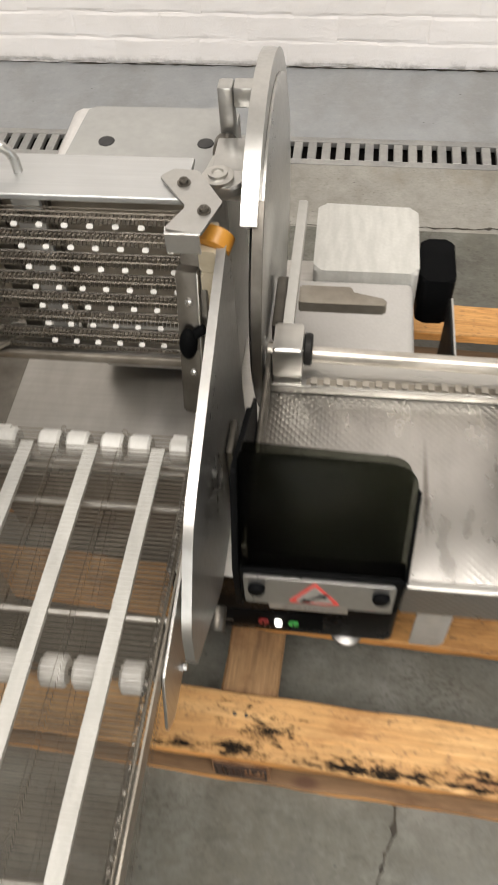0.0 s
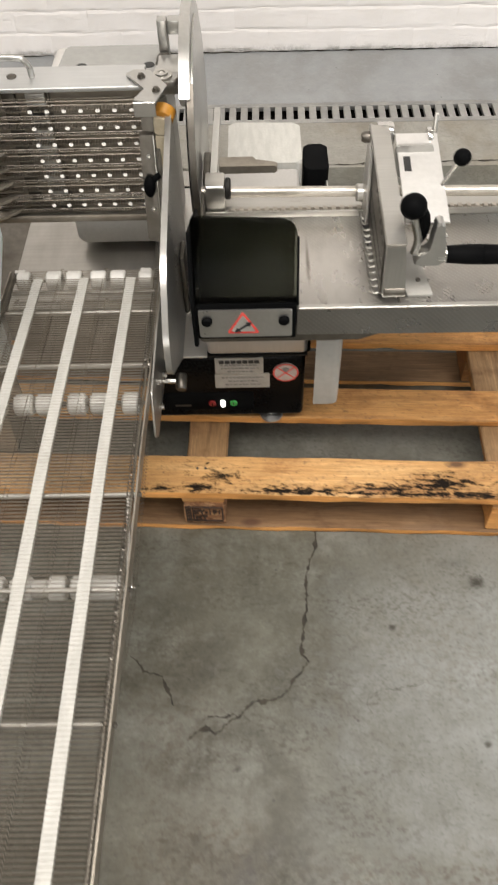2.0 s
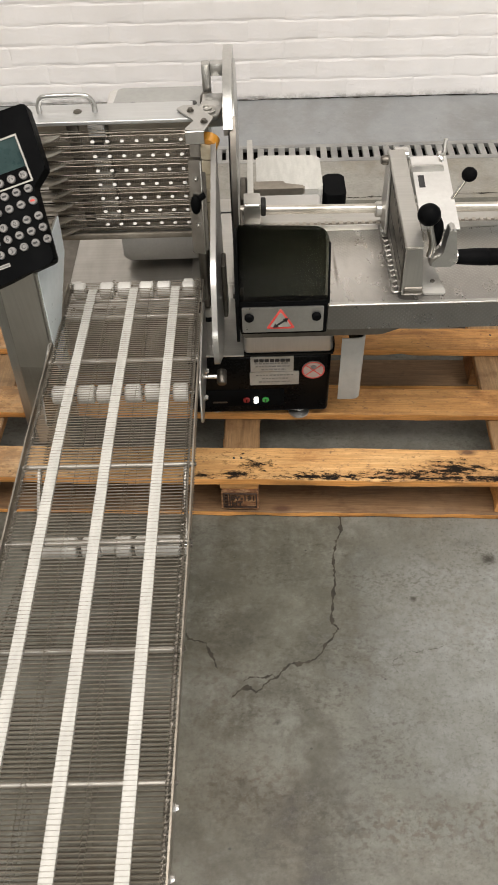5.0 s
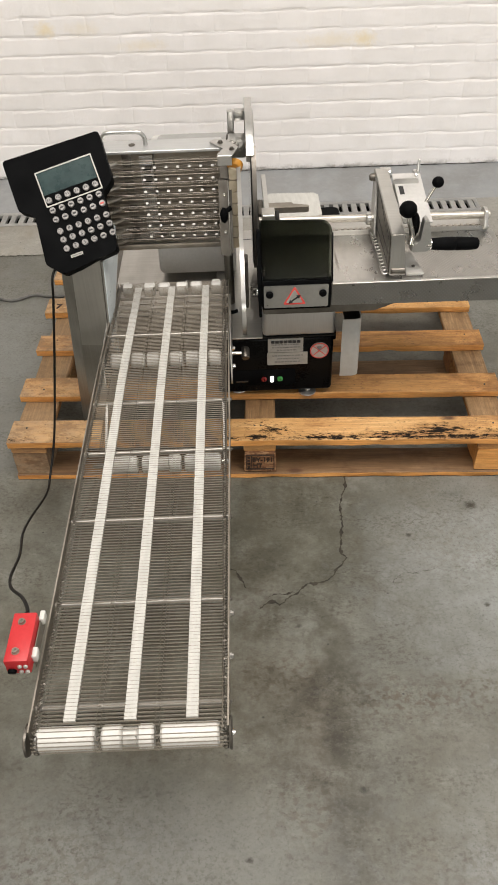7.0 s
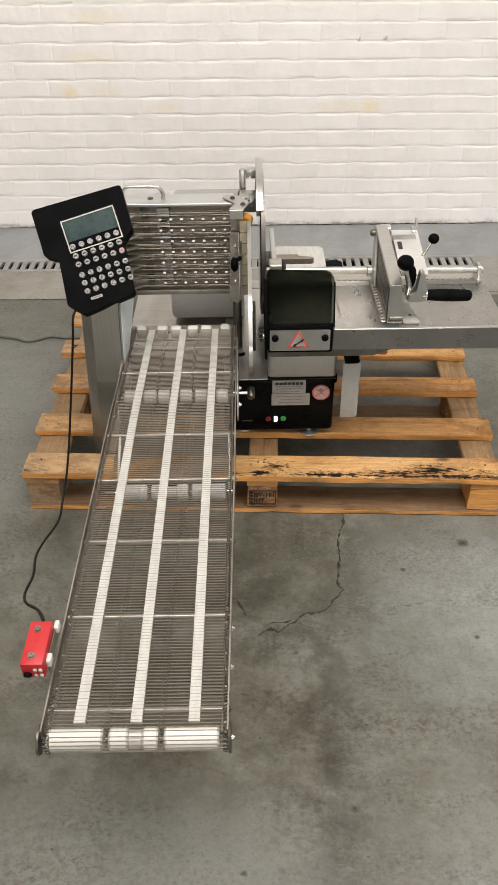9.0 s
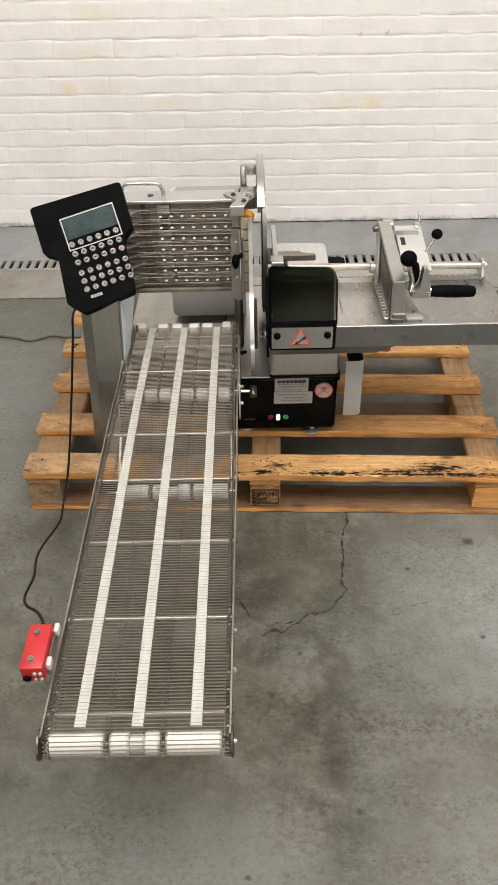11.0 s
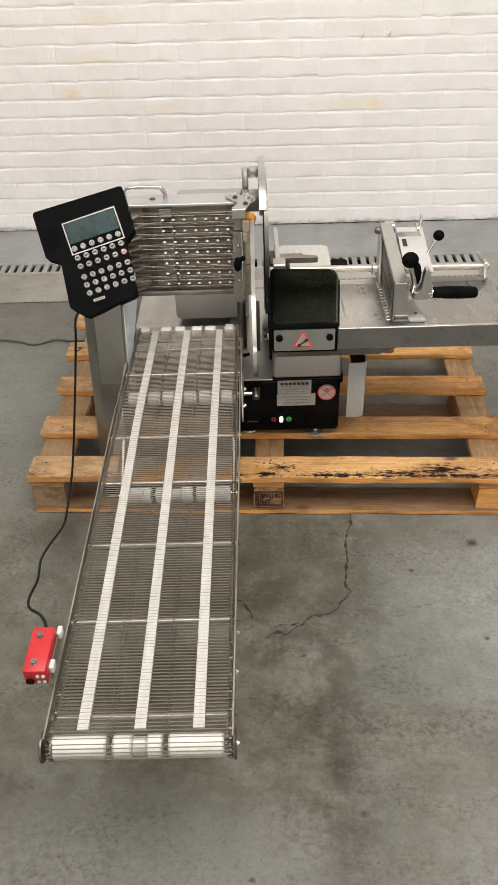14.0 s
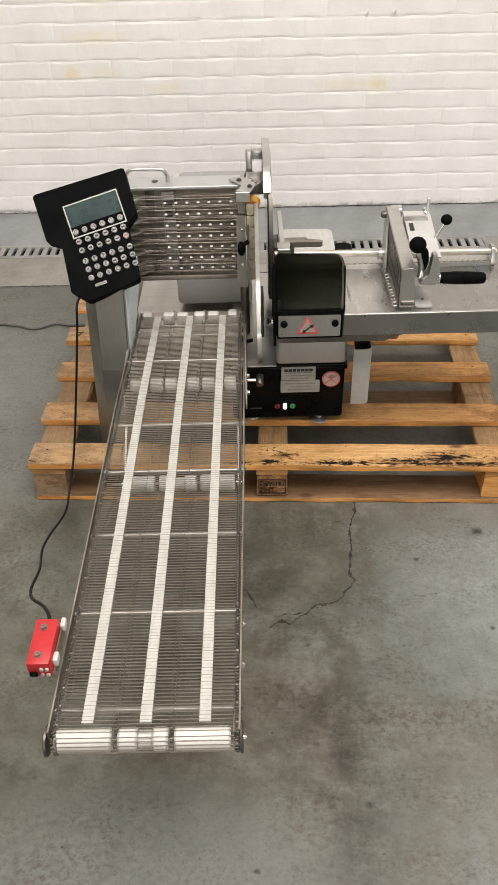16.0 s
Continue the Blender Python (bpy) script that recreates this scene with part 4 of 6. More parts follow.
part("blade_guard", annulus(0.162, 0.2015, 8, 137, -0.011, 0.005), ALU, SLICER, "aluminium blade guard arc")
part("blade", lathe((-0.003, BC.x, BC.y), (0.001, BC.x, BC.y), [(0, 0.188), (0.004, 0.172)], 72), CHROME, SLICER, "polished round blade")
part("blade_cover", lathe((0.0055, BC.x, BC.y), (0.009, BC.x, BC.y), [(0, 0.178), (0.0025, 0.178), (0.0035, 0.174)], 72), ALU, SLICER)
part("guard_rim", annulus(0.186, 0.196, 130, 300, 0.0, 0.010), STEEL_DARK, SLICER)
for a in (212, 240, 262):
    ca = (BC.x + 0.19 * math.cos(radians(a)), BC.y + 0.19 * math.sin(radians(a)))
    part("rim_screw", lathe((0.010, *ca), (0.018, *ca), [(0, 0.006), (0.006, 0.006), (0.008, 0.004)], 12), CHROME, SLICER)
# handle arm on the guard
part("guard_arm_bar", box(-0.0355, -0.011, 0.335, 0.355, 0.690, 0.712, 0.002), ALU, SLICER)
part("guard_arm_post", box(-0.052, -0.036, 0.335, 0.355, 0.60, 0.712, 0.003), ALU, SLICER)
part("clamp_knob", lathe((-0.044, 0.33, 0.655), (-0.044, 0.302, 0.655), [(0, 0.011), (0.003, 0.013), (0.022, 0.013), (0.028, 0.008)], 18), STEEL_DARK, SLICER)
part("clamp_block", box(-0.052, -0.010, 0.262, 0.32, 0.630, 0.668, 0.004), ALU, SLICER)
part("pivot_washer", lathe((-0.042, 0.250, 0.667), (-0.042, 0.250, 0.675), [(0, 0.016), (0.004, 0.016), (0.005, 0.010), (0.008, 0.010), (0.008, 0.006), (0.006, 0.005)], 24), STEEL, SLICER)
part("pivot_arm", slab(fillet([(-0.062, 0.235), (-0.02, 0.235), (-0.012, 0.29), (-0.05, 0.30)], 0.012), "z", 0.655, 0.667, 0.002), ALU, SLICER)
# locking pin that carries the belt conveyor
part("locking_pin", rod((-0.075, -0.050, 0.300), (-0.035, -0.050, 0.300), 0.0045), CHROME, SLICER)
part("pin_knob", lathe((-0.030, -0.040, 0.306), (-0.030, -0.066, 0.296), [(0, 0.0085), (0.002, 0.0095), (0.025, 0.0095), (0.028, 0.008)], 18), STEEL_DARK, SLICER)
part("height_pin", lathe((-0.006, 0.10, 0.37), (0.012, 0.10, 0.37), [(0, 0.007), (0.004, 0.0085), (0.006, 0.007), (0.01, 0.0085), (0.018, 0.007)], 14), CHROME, SLICER)
part("hook", tube(spline([(-0.075, 0.13, 0.33), (-0.072, 0.10, 0.325), (-0.06, 0.085, 0.325), (-0.045, 0.082, 0.33)], 6), 0.0045), BLACK_PL, SLICER)
# white box and dark box behind the carriage
part("drive_cover", slab(fillet([(0.045, 0.42), (0.190, 0.42), (0.190, 0.560), (0.045, 0.566)], 0.012), "z", 0.30, 0.402, 0.004), STRIP, SLICER, "white drive cover")
part("drive_box", slab(fillet([(0.196, 0.44), (0.245, 0.44), (0.245, 0.53), (0.196, 0.53)], 0.012), "z", 0.29, 0.372, 0.003), BLACK_PL, SLICER, "black cable box")

# ---- carriage of the slicer ----
CY = -0.087                              # front of the carriage, before it is slid along its stroke
tray = bmesh.new()
box(0.012, 0.552, CY - 0.004, 0.118, 0.494, 0.4970, 0.001, bm=tray)           # table
slab([(CY, 0.47), (0.115, 0.478), (0.115, 0.494), (CY, 0.494)], "x", 0.548, 0.552, bm=tray)
CARRIAGE = part("carriage", tray, QUILT, SLICER, "steel sliding tray with a diamond pattern")
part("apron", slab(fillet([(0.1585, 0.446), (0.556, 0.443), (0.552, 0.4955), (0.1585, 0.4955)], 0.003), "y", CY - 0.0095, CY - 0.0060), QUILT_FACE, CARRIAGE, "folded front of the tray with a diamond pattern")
part("front_lip", box(0.159, 0.553, CY - 0.0105, CY - 0.0015, 0.4958, 0.4995, 0.0015, 3), STEEL, CARRIAGE, "bright rolled front lip")
part("back_lip", box(0.0185, 0.540, 0.1185, 0.1215, 0.488, 0.508, 0.001), STEEL, CARRIAGE)
part("back_ledge", box(0.012, 0.545, 0.1225, 0.178, 0.498, 0.502, 0.001), STEEL, CARRIAGE)
part("toothed_rack", box(0.055, 0.525, 0.1235, 0.1325, 0.5022, 0.5045), TARNISH, CARRIAGE)
for k in range(34):
    part("rack_tooth", box(0.06 + 0.0135 * k, 0.0665 + 0.0135 * k, 0.1235, 0.1325, 0.5046, 0.5075), FINGER, CARRIAGE, smooth=0)
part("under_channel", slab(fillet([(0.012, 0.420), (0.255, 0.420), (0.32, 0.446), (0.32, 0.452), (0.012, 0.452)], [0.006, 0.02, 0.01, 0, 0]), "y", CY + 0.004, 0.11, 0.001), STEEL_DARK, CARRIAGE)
part("carriage_post", box(0.06, 0.12, 0.05, 0.1, 0.407, 0.4205, 0.003), BLACK_PL, CARRIAGE)
plate = part("front_plate", slab(fillet([(0.014, 0.446), (0.151, 0.446), (0.151, 0.499), (0.014, 0.499)], 0.003), "y", CY - 0.012, CY - 0.009, 0.0006), ALU, CARRIAGE, "aluminium plate with a warning triangle")
part("plate_backing", slab(fillet([(0.0105, 0.440), (0.157, 0.440), (0.157, 0.508), (0.0105, 0.508)], 0.004), "y", CY - 0.0088, CY - 0.0038), BLACK_PL, CARRIAGE)
for x in (0.026, 0.139):
    part("thumb_screw", lathe((x, CY - 0.0115, 0.480), (x, CY - 0.019, 0.480), [(0, 0.0075), (0.001, 0.008), (0.005, 0.008), (0.0075, 0.006)], 18), BLACK_PL, plate)


def tri_plate(s, y0, y1):
    cx, cz = 0.079, 0.470
    return slab(fillet([(cx - 0.025 * s, cz - 0.0165 * s), (cx + 0.025 * s, cz - 0.0165 * s), (cx, cz + 0.0275 * s)], 0.003 * s, 4), "y", y0, y1)


part("triangle_border", tri_plate(1.0, CY - 0.0125, CY - 0.0119), RED_INK, plate)
part("triangle_field", tri_plate(0.74, CY - 0.0131, CY - 0.0124), LABEL, plate)
arrow = turned(box(0.067, 0.091, CY - 0.0137, CY - 0.0130, 0.4650, 0.4686), Matrix.Rotation(radians(-38), 4, "Y"), (0.079, 0, 0.4668))
for s in (1, -1):
    h = slab([(0.079 + s * 0.017, 0.4668), (0.079 + s * 0.008, 0.4718), (0.079 + s * 0.008, 0.4618)], "y", CY - 0.0137, CY - 0.0130)
    join(arrow, turned(h, Matrix.Rotation(radians(-38), 4, "Y"), (0.079, 0, 0.4668)))
part("arrow", arrow, INK, plate, smooth=0)


def leaned(bm):
    """Leans the guard back from its foot."""
    for v in bm.verts:
        v.co.y += (v.co.z - 0.503) * 0.34
    return bm


gsh = fillet([(0.0105, 0.503), (0.158, 0.503), (0.158, 0.622), (0.0105, 0.626)], [0.002, 0.004, 0.026, 0.006], 8)
part("hand_guard", leaned(slab(gsh, "y", CY - 0.0085, CY - 0.0045, 0.0008)), SMOKE, CARRIAGE, "smoked acrylic hand guard with rounded corner")
part("guard_rim_right", leaned(box(0.157, 0.1605, CY - 0.009, CY - 0.003, 0.503, 0.598, 0.001)), BLACK_PL, CARRIAGE)
part("guard_back", leaned(slab(fillet([(0.0115, 0.505), (0.154, 0.505), (0.154, 0.612), (0.0115, 0.618)], [0, 0.004, 0.022, 0.004], 6), "y", CY + 0.010, CY + 0.013)), SMOKE, CARRIAGE)
part("guard_foot", box(0.0105, 0.158, CY - 0.0095, CY + 0.012, 0.4995, 0.5045, 0.001), BLACK_PL, CARRIAGE)
part("guard_side", slab(fillet([(CY - 0.005, 0.44), (0.05, 0.44), (0.06, 0.56), (CY + 0.035, 0.622)], 0.01), "x", 0.0095, 0.0118, 0.0008), BLACK_PL, CARRIAGE)
part("side_shield", slab(fillet([(CY - 0.006, 0.418), (CY + 0.012, 0.414), (0.045, 0.44), (0.052, 0.555), (CY + 0.032, 0.604), (CY - 0.006, 0.500)], [0.006, 0.01, 0.01, 0.01, 0.006, 0.004]), "x", 0.0035, 0.0092, 0.001), BLACK_PL, CARRIAGE, "black side shield of the guard")
part("side_stop", box(0.0125, 0.018, CY, 0.16, 0.455, 0.53, 0.002), STEEL_DARK, CARRIAGE)
# guide rod with its brackets
part("guide_rod", rod((0.012, 0.150, 0.525), (0.545, 0.137, 0.525), 0.0085, 20), FINGER, CARRIAGE, "satin steel guide rod")
part("rod_bracket", slab(fillet([(0.11, 0.498), (0.16, 0.498), (0.157, 0.530), (0.150, 0.540), (0.127, 0.540)], 0.008), "x", 0.530, 0.538, 0.001), STEEL, CARRIAGE)
part("rod_bracket", slab(fillet([(0.125, 0.498), (0.175, 0.498), (0.172, 0.548), (0.13, 0.548)], 0.006), "x", 0.020, 0.050, 0.002), STEEL, CARRIAGE)
part("slide_collar", rod((0.051, 0.150, 0.531), (0.060, 0.150, 0.531), 0.017, 20), RUBBER, CARRIAGE)
part("slide_fin", slab(fillet([(0.146, 0.546), (0.180, 0.524), (0.398, 0.512), (0.402, 0.528)], [0.002, 0.002, 0.004, 0.004]), "x", 0.027, 0.038, 0.0015), BEIGE_PAINT, CARRIAGE)
part("press_arm", slab(fillet([(0.0385, 0.264), (0.098, 0.264), (0.098, 0.254), (0.137, 0.247), (0.137, 0.236), (0.0385, 0.236)], [0.002, 0.002, 0, 0.004, 0.004, 0.002]), "z", 0.500, 0.514, 0.002), TARNISH, CARRIAGE, "worn dark press arm")
part("press_block", box(0.0125, 0.0265, 0.19, 0.27, 0.495, 0.522, 0.003), STEEL_DARK, CARRIAGE)

# ---- product holder on the carriage ----
HX = 0.288
hold = bmesh.new()
slab(fillet([(-0.080, 0.512), (0.125, 0.515), (0.135, 0.640), (0.12, 0.648), (-0.060, 0.604), (-0.080, 0.600)], 0.004), "x", HX - 0.004, HX + 0.002, 0.001, bm=hold)
for v in hold.verts:
    v.co.x += (v.co.z - 0.512) * 0.06
HOLDER = part("product_holder", hold, TARNISH, SLICER, "steel product holder with spiked plate")
part("spiked_plate", slab(fillet([(-0.078, 0.506), (0.120, 0.508), (0.130, 0.646), (0.120, 0.648), (-0.062, 0.598)], 0.004), "x", HX - 0.011, HX - 0.0075, 0.001), STEEL_DARK, HOLDER, "perforated steel plate")
for k in range(14):
    for z0, sl in ((0.522, 0.05), (0.545, 0.10)):
        y = -0.066 + 0.0125 * k
        z = z0 + sl * (y + 0.066)
        part("slot", slab([(y, z), (y + 0.0075, z + 0.0012), (y + 0.0085, z + 0.0055), (y + 0.001, z + 0.0043)], "x", HX - 0.0114, HX - 0.0108), INK, HOLDER, smooth=0)
for k in range(13):
    y = -0.070 + 0.0145 * k
    part("spike", tube(spline([(HX - 0.010, y, 0.5035), (HX - 0.017, y - 0.001, 0.5025), (HX - 0.022, y + 0.002, 0.507), (HX - 0.024, y + 0.005, 0.513)], 3), 0.0018, 6), STEEL, HOLDER)
for k in range(9):
    y = -0.055 + 0.019 * k
    z = 0.578 + 0.235 * (y + 0.055)
    part("vent_slot", slab([(y, z), (y + 0.0045, z + 0.001), (y + 0.0045, z + 0.009), (y, z + 0.008)], "x", HX - 0.0115, HX - 0.0108), INK, HOLDER, smooth=0)
# sloping top bar
bar = slab([(-0.084, 0.607), (0.132, 0.655), (0.134, 0.647), (-0.080, 0.598)], "x", HX - 0.011, HX + 0.017, 0.0012)
for v in bar.verts:
    v.co.x -= (v.co.y + 0.08) * 0.03
part("top_bar", bar, STEEL, HOLDER, "bright folded steel top bar")
part("front_leg", slab(fillet([(HX - 0.008, 0.506), (HX + 0.026, 0.506), (HX + 0.016, 0.602), (HX - 0.010, 0.602)], 0.002), "y", -0.084, -0.076, 0.001), STEEL_V, HOLDER)
part("foot_roller", rod((HX - 0.006, -0.080, 0.516), (HX + 0.025, -0.080, 0.516), 0.0085, 18), STEEL_DARK, HOLDER)
part("side_cheek", slab(fillet([(0.08, 0.505), (0.145, 0.505), (0.146, 0.645), (0.135, 0.657), (0.120, 0.645)], 0.008), "x", HX - 0.017, HX - 0.012, 0.001), STEEL_V, HOLDER)
part("cheek_bolt", lathe((HX - 0.017, 0.130, 0.636), (HX - 0.028, 0.130, 0.636), [(0, 0.009), (0.007, 0.009), (0.012, 0.006)], 14), STEEL_DARK, HOLDER)
part("slide_sleeve", rod((HX - 0.028, 0.142, 0.525), (HX + 0.03, 0.141, 0.525), 0.0145, 20), STEEL, HOLDER)
part("back_plate", slab(fillet([(HX + 0.018, 0.600), (HX + 0.078, 0.560), (HX + 0.070, 0.650), (HX + 0.015, 0.650)], 0.006), "y", 0.085, 0.09, 0.001), ALU, HOLDER)
part("sloping_cover", turned(box(HX + 0.019, HX + 0.080, -0.045, 0.125, 0.612, 0.616, 0.001), Matrix.Rotation(radians(12), 4, "X"), (HX + 0.05, -0.02, 0.62)), PLATE_W, HOLDER, "pale satin sloping cover")
part("hinge_barrel", slab(fillet([(0.120, 0.615), (0.150, 0.615), (0.150, 0.655), (0.120, 0.655)], [0.004, 0.004, 0.016, 0.016]), "x", HX - 0.006, HX + 0.018, 0.002), CHROME, HOLDER, "rounded hinge barrel")
part("cover_slot", turned(box(HX + 0.026, HX + 0.036, 0.050, 0.078, 0.6155, 0.6168), Matrix.Rotation(radians(12), 4, "X"), (HX + 0.05, -0.02, 0.62)), INK, HOLDER)
part("hinge_ear", slab(fillet([(0.10, 0.60), (0.135, 0.60), (0.138, 0.645), (0.125, 0.655), (0.108, 0.648)], 0.012), "x", HX + 0.066, HX + 0.074, 0.002), CHROME, HOLDER)
part("ear_lever", slab(fillet([(0.116, 0.62), (0.130, 0.62), (0.136, 0.672), (0.128, 0.676)], 0.005), "x", HX + 0.075, HX + 0.080, 0.001), STEEL, HOLDER)
lev = part("lever", tube(spline([(HX + 0.034, -0.060, 0.568), (HX + 0.037, -0.055, 0.59), (HX + 0.030, -0.052, 0.618), (HX + 0.026, -0.052, 0.640)], 6), 0.006, 12), CHROME, HOLDER)
part("ball_knob", ball((HX + 0.024, -0.052, 0.646), 0.0185), BLACK_PL, lev, "black ball knob")
part("grip_hub", slab(fillet([(HX + 0.028, 0.555), (HX + 0.075, 0.555), (HX + 0.075, 0.579), (HX + 0.066, 0.630), (HX + 0.056, 0.630), (HX + 0.052, 0.582)], 0.006), "y", -0.072, -0.050, 0.003), ALU, HOLDER)
part("lever_shield", ball((HX + 0.042, -0.045, 0.606), 0.02, 14, squash=(0.55, 0.5, 1.5)), BLACK_PL, HOLDER)
grip = part("hand_grip", lathe((HX + 0.078, -0.061, 0.567), (HX + 0.177, -0.061, 0.564), [(0, 0.010), (0.001, 0.0125), (0.03, 0.0145), (0.048, 0.0148), (0.050, 0.0138), (0.052, 0.0148), (0.085, 0.0138), (0.096, 0.0125), (0.099, 0.009)], 24), BLACK_PL, HOLDER, "black ribbed rubber grip")
part("grip_collar", rod((HX + 0.064, -0.061, 0.568), (HX + 0.079, -0.061, 0.567), 0.0115, 20), CHROME, HOLDER)
lev2 = part("rear_lever", rod((HX + 0.064, 0.02, 0.60), (HX + 0.096, 0.030, 0.660), 0.0035, 10), CHROME, HOLDER)
part("ball_knob", ball((HX + 0.099, 0.031, 0.665), 0.0125), BLACK_PL, lev2, "small black ball knob")
part("latch", slab(fillet([(HX + 0.062, -0.01), (HX + 0.095, 0.0), (HX + 0.090, 0.012), (HX + 0.062, 0.004)], 0.004), "z", 0.545, 0.549, 0.001), CHROME, HOLDER)
wp = part("foot_plate", slab(fillet([(HX + 0.030, -0.076), (HX + 0.068, -0.076), (HX + 0.056, 0.02), (HX + 0.030, 0.02)], 0.003), "z", 0.4978, 0.5025, 0.0008), BEIGE_PAINT, HOLDER, "pale worn foot plate")
screw("bolt", (HX + 0.050, -0.045, 0.5024), (0, 0, 1), 0.0038, wp, STEEL_DARK, 0.0025)

STROKE = 0.005                           # the carriage stands near the front end of its stroke, where it dwells
for ob in (CARRIAGE, HOLDER):
    ob.location.y += STROKE
HOLDER.scale.z = 0.94
HOLDER.location.z += 0.06 * (0.505 - PT)

# ---- chain stacker beside the blade ----
STACKER = thing("chain_stacker", (-0.2, 0.3, 0.298), MACH, "steel chain stacker with spiked chains and top handle", "slicer stacker")
part("drive_housing", slab(fillet([(-0.245, 0.312), (-0.045, 0.312), (-0.045, 0.625), (-0.245, 0.625)], [0.012, 0.003, 0.003, 0.012]), "y", 0.305, 0.435, 0.004), PLATE_W, STACKER, "satin steel drive housing")
for x in (-0.190, -0.076):
    part("cover_hole", lathe((x, 0.370, 0.6252), (x, 0.370, 0.6262), [(0, 0.0095), (0.001, 0.009)], 24), INK, STACKER, "dark round hole in the housing lid")
part("housing_lid", slab(fillet([(-0.236, 0.285), (-0.045, 0.285), (-0.045, 0.440), (-0.225, 0.440)], 0.008), "z", 0.612, 0.6251, 0.002), GREY_PAINT, STACKER)
rail = part("top_rail", slab(fillet([(0.196, 0.675), (0.262, 0.675), (0.262, 0.682), (0.196, 0.682)], 0.002), "x", -0.375, -0.066, 0.001), RAIL, STACKER, "brushed steel top rail")
part("handle", tube([(-0.335, 0.232, 0.681)] + spline([(-0.335, 0.232, 0.695), (-0.329, 0.232, 0.706), (-0.315, 0.232, 0.711), (-0.256, 0.232, 0.711), (-0.243, 0.232, 0.706), (-0.237, 0.232, 0.695)], 5) + [(-0.237, 0.232, 0.681)], 0.0048, 12), ALU, rail, "satin bent steel handle")
part("slotted_screw", lathe((-0.268, 0.232, 0.682), (-0.268, 0.232, 0.685), [(0, 0.0075), (0.0015, 0.0075), (0.003, 0.005)], 16), STEEL_DARK, rail)
part("bottom_rail", box(-0.36, -0.072, 0.205, 0.25, 0.440, 0.449, 0.002), STEEL, STACKER)
part("rail_lip", box(-0.362, -0.072, 0.198, 0.204, 0.440, 0.452, 0.0015), TARNISH, STACKER)
for x0, x1 in ((-0.297, -0.276), (-0.226, -0.222)):
    part("upright", box(x0, x1, 0.243, 0.252, 0.449, 0.6745, 0.001), STEEL_DARK, STACKER)
part("back_screen", box(-0.36, -0.07, 0.262, 0.265, 0.452, 0.650), SCREEN, STACKER, "oily brown backing sheet")
part("sensor_plate", box(-0.256, -0.226, 0.232, 0.2375, 0.462, 0.655, 0.001), PLATE_W, STACKER, "pale sensor strip behind the chains")
for z in (0.626, 0.602):
    part("sensor_window", box(-0.250, -0.231, 0.2305, 0.2325, z - 0.007, z + 0.007), INK, STACKER)
# seven chains, each with guide wires, links and upright catch pins
for i in range(7):
    z = 0.4700 + 0.0283 * i
    links = bmesh.new()
    n = 58
    for k in range(n):
        x = -0.345 + 0.0046 * k
        box(x, x + 0.0031, 0.215, 0.229, z - 0.0056, z - 0.0036, bm=links)
        box(x + 0.0008, x + 0.0042, 0.212, 0.2145, z - 0.0052, z - 0.0024, bm=links)
    chain = part("chain", links, TARNISH, STACKER, smooth=0)
    beads = bmesh.new()
    for k in range(54):
        x = -0.338 + 0.0049 * k
        box(x, x + 0.0030, 0.2025, 0.2055, z - 0.0115, z - 0.0085, 0.0008, 1, beads)
        box(x + 0.0022, x + 0.0052, 0.2045, 0.2065, z - 0.0132, z - 0.0112, bm=beads)
    part("bead_chain", beads, BEAD, chain, "oily beaded drive chain", smooth=0)
    # steel catch pins; the white material paints in their highlights
    for k in range(-1, 7):
        x = -0.0885 - 0.0262 * k
        q = slab(fillet([(x - 0.0038, -0.0025), (x + 0.0038, -0.0025), (x + 0.0031, 0.0025), (x - 0.0031, 0.0025)], 0.0024, 3), "y", 0.0, 0.0022)
        q.transform(Matrix.Translation((0, 0.2035, z + 0.0010)) @ Matrix.Rotation(radians(-42), 4, "X"))
        part("catch_pin", q, WHITE_PL, chain, "catch pin coloured white for its glint", smooth=0)
    for dy, dz, r in ((0.206, 0.0095, 0.0010), (0.209, 0.0130, 0.0009), (0.205, 0.0165, 0.0009), (0.207, 0.0195, 0.0008), (0.205, -0.0072, 0.0011)):
        part("guide_wire", rod((-0.362, dy, z + dz), (-0.074, dy, z + dz), r, 6), TARNISH if dz > 0.009 else STEEL_DARK, chain)
# curved receiving fingers at the outer end
for i in range(8):
    z = 0.463 + 0.0272 * i
    f = bmesh.new()
    rows = []
    for k in range(11):
        t = k / 10
        x = -0.372 + 0.082 * t
        d = 0.016 * math.sin(math.pi * min(1.0, t * 0.9 + 0.1)) ** 0.8
        rows.append([f.verts.new((x, 0.192 - d + 0.03 * t * t, z + 0.001)), f.verts.new((x, 0.191 - d + 0.03 * t * t, z - 0.005 + 0.003 * t)), f.verts.new((x, 0.216, z - 0.012 + 0.008 * t)), f.verts.new((x, 0.216, z - 0.002))])
    for a, b in zip(rows, rows[1:]):
        for k in range(4):
            f.faces.new((a[k], a[(k + 1) % 4], b[(k + 1) % 4], b[k]))
    f.faces.new(rows[0])
    f.faces.new(rows[-1])
    part("fork_finger", f, FORK, STACKER, "curved steel receiving finger")
# end bracket with its folded top plate

def raked(bm):
    """Leans the bracket forward towards its foot."""
    for v in bm.verts:
        v.co.y -= (0.655 - v.co.z) * 0.28
    return bm


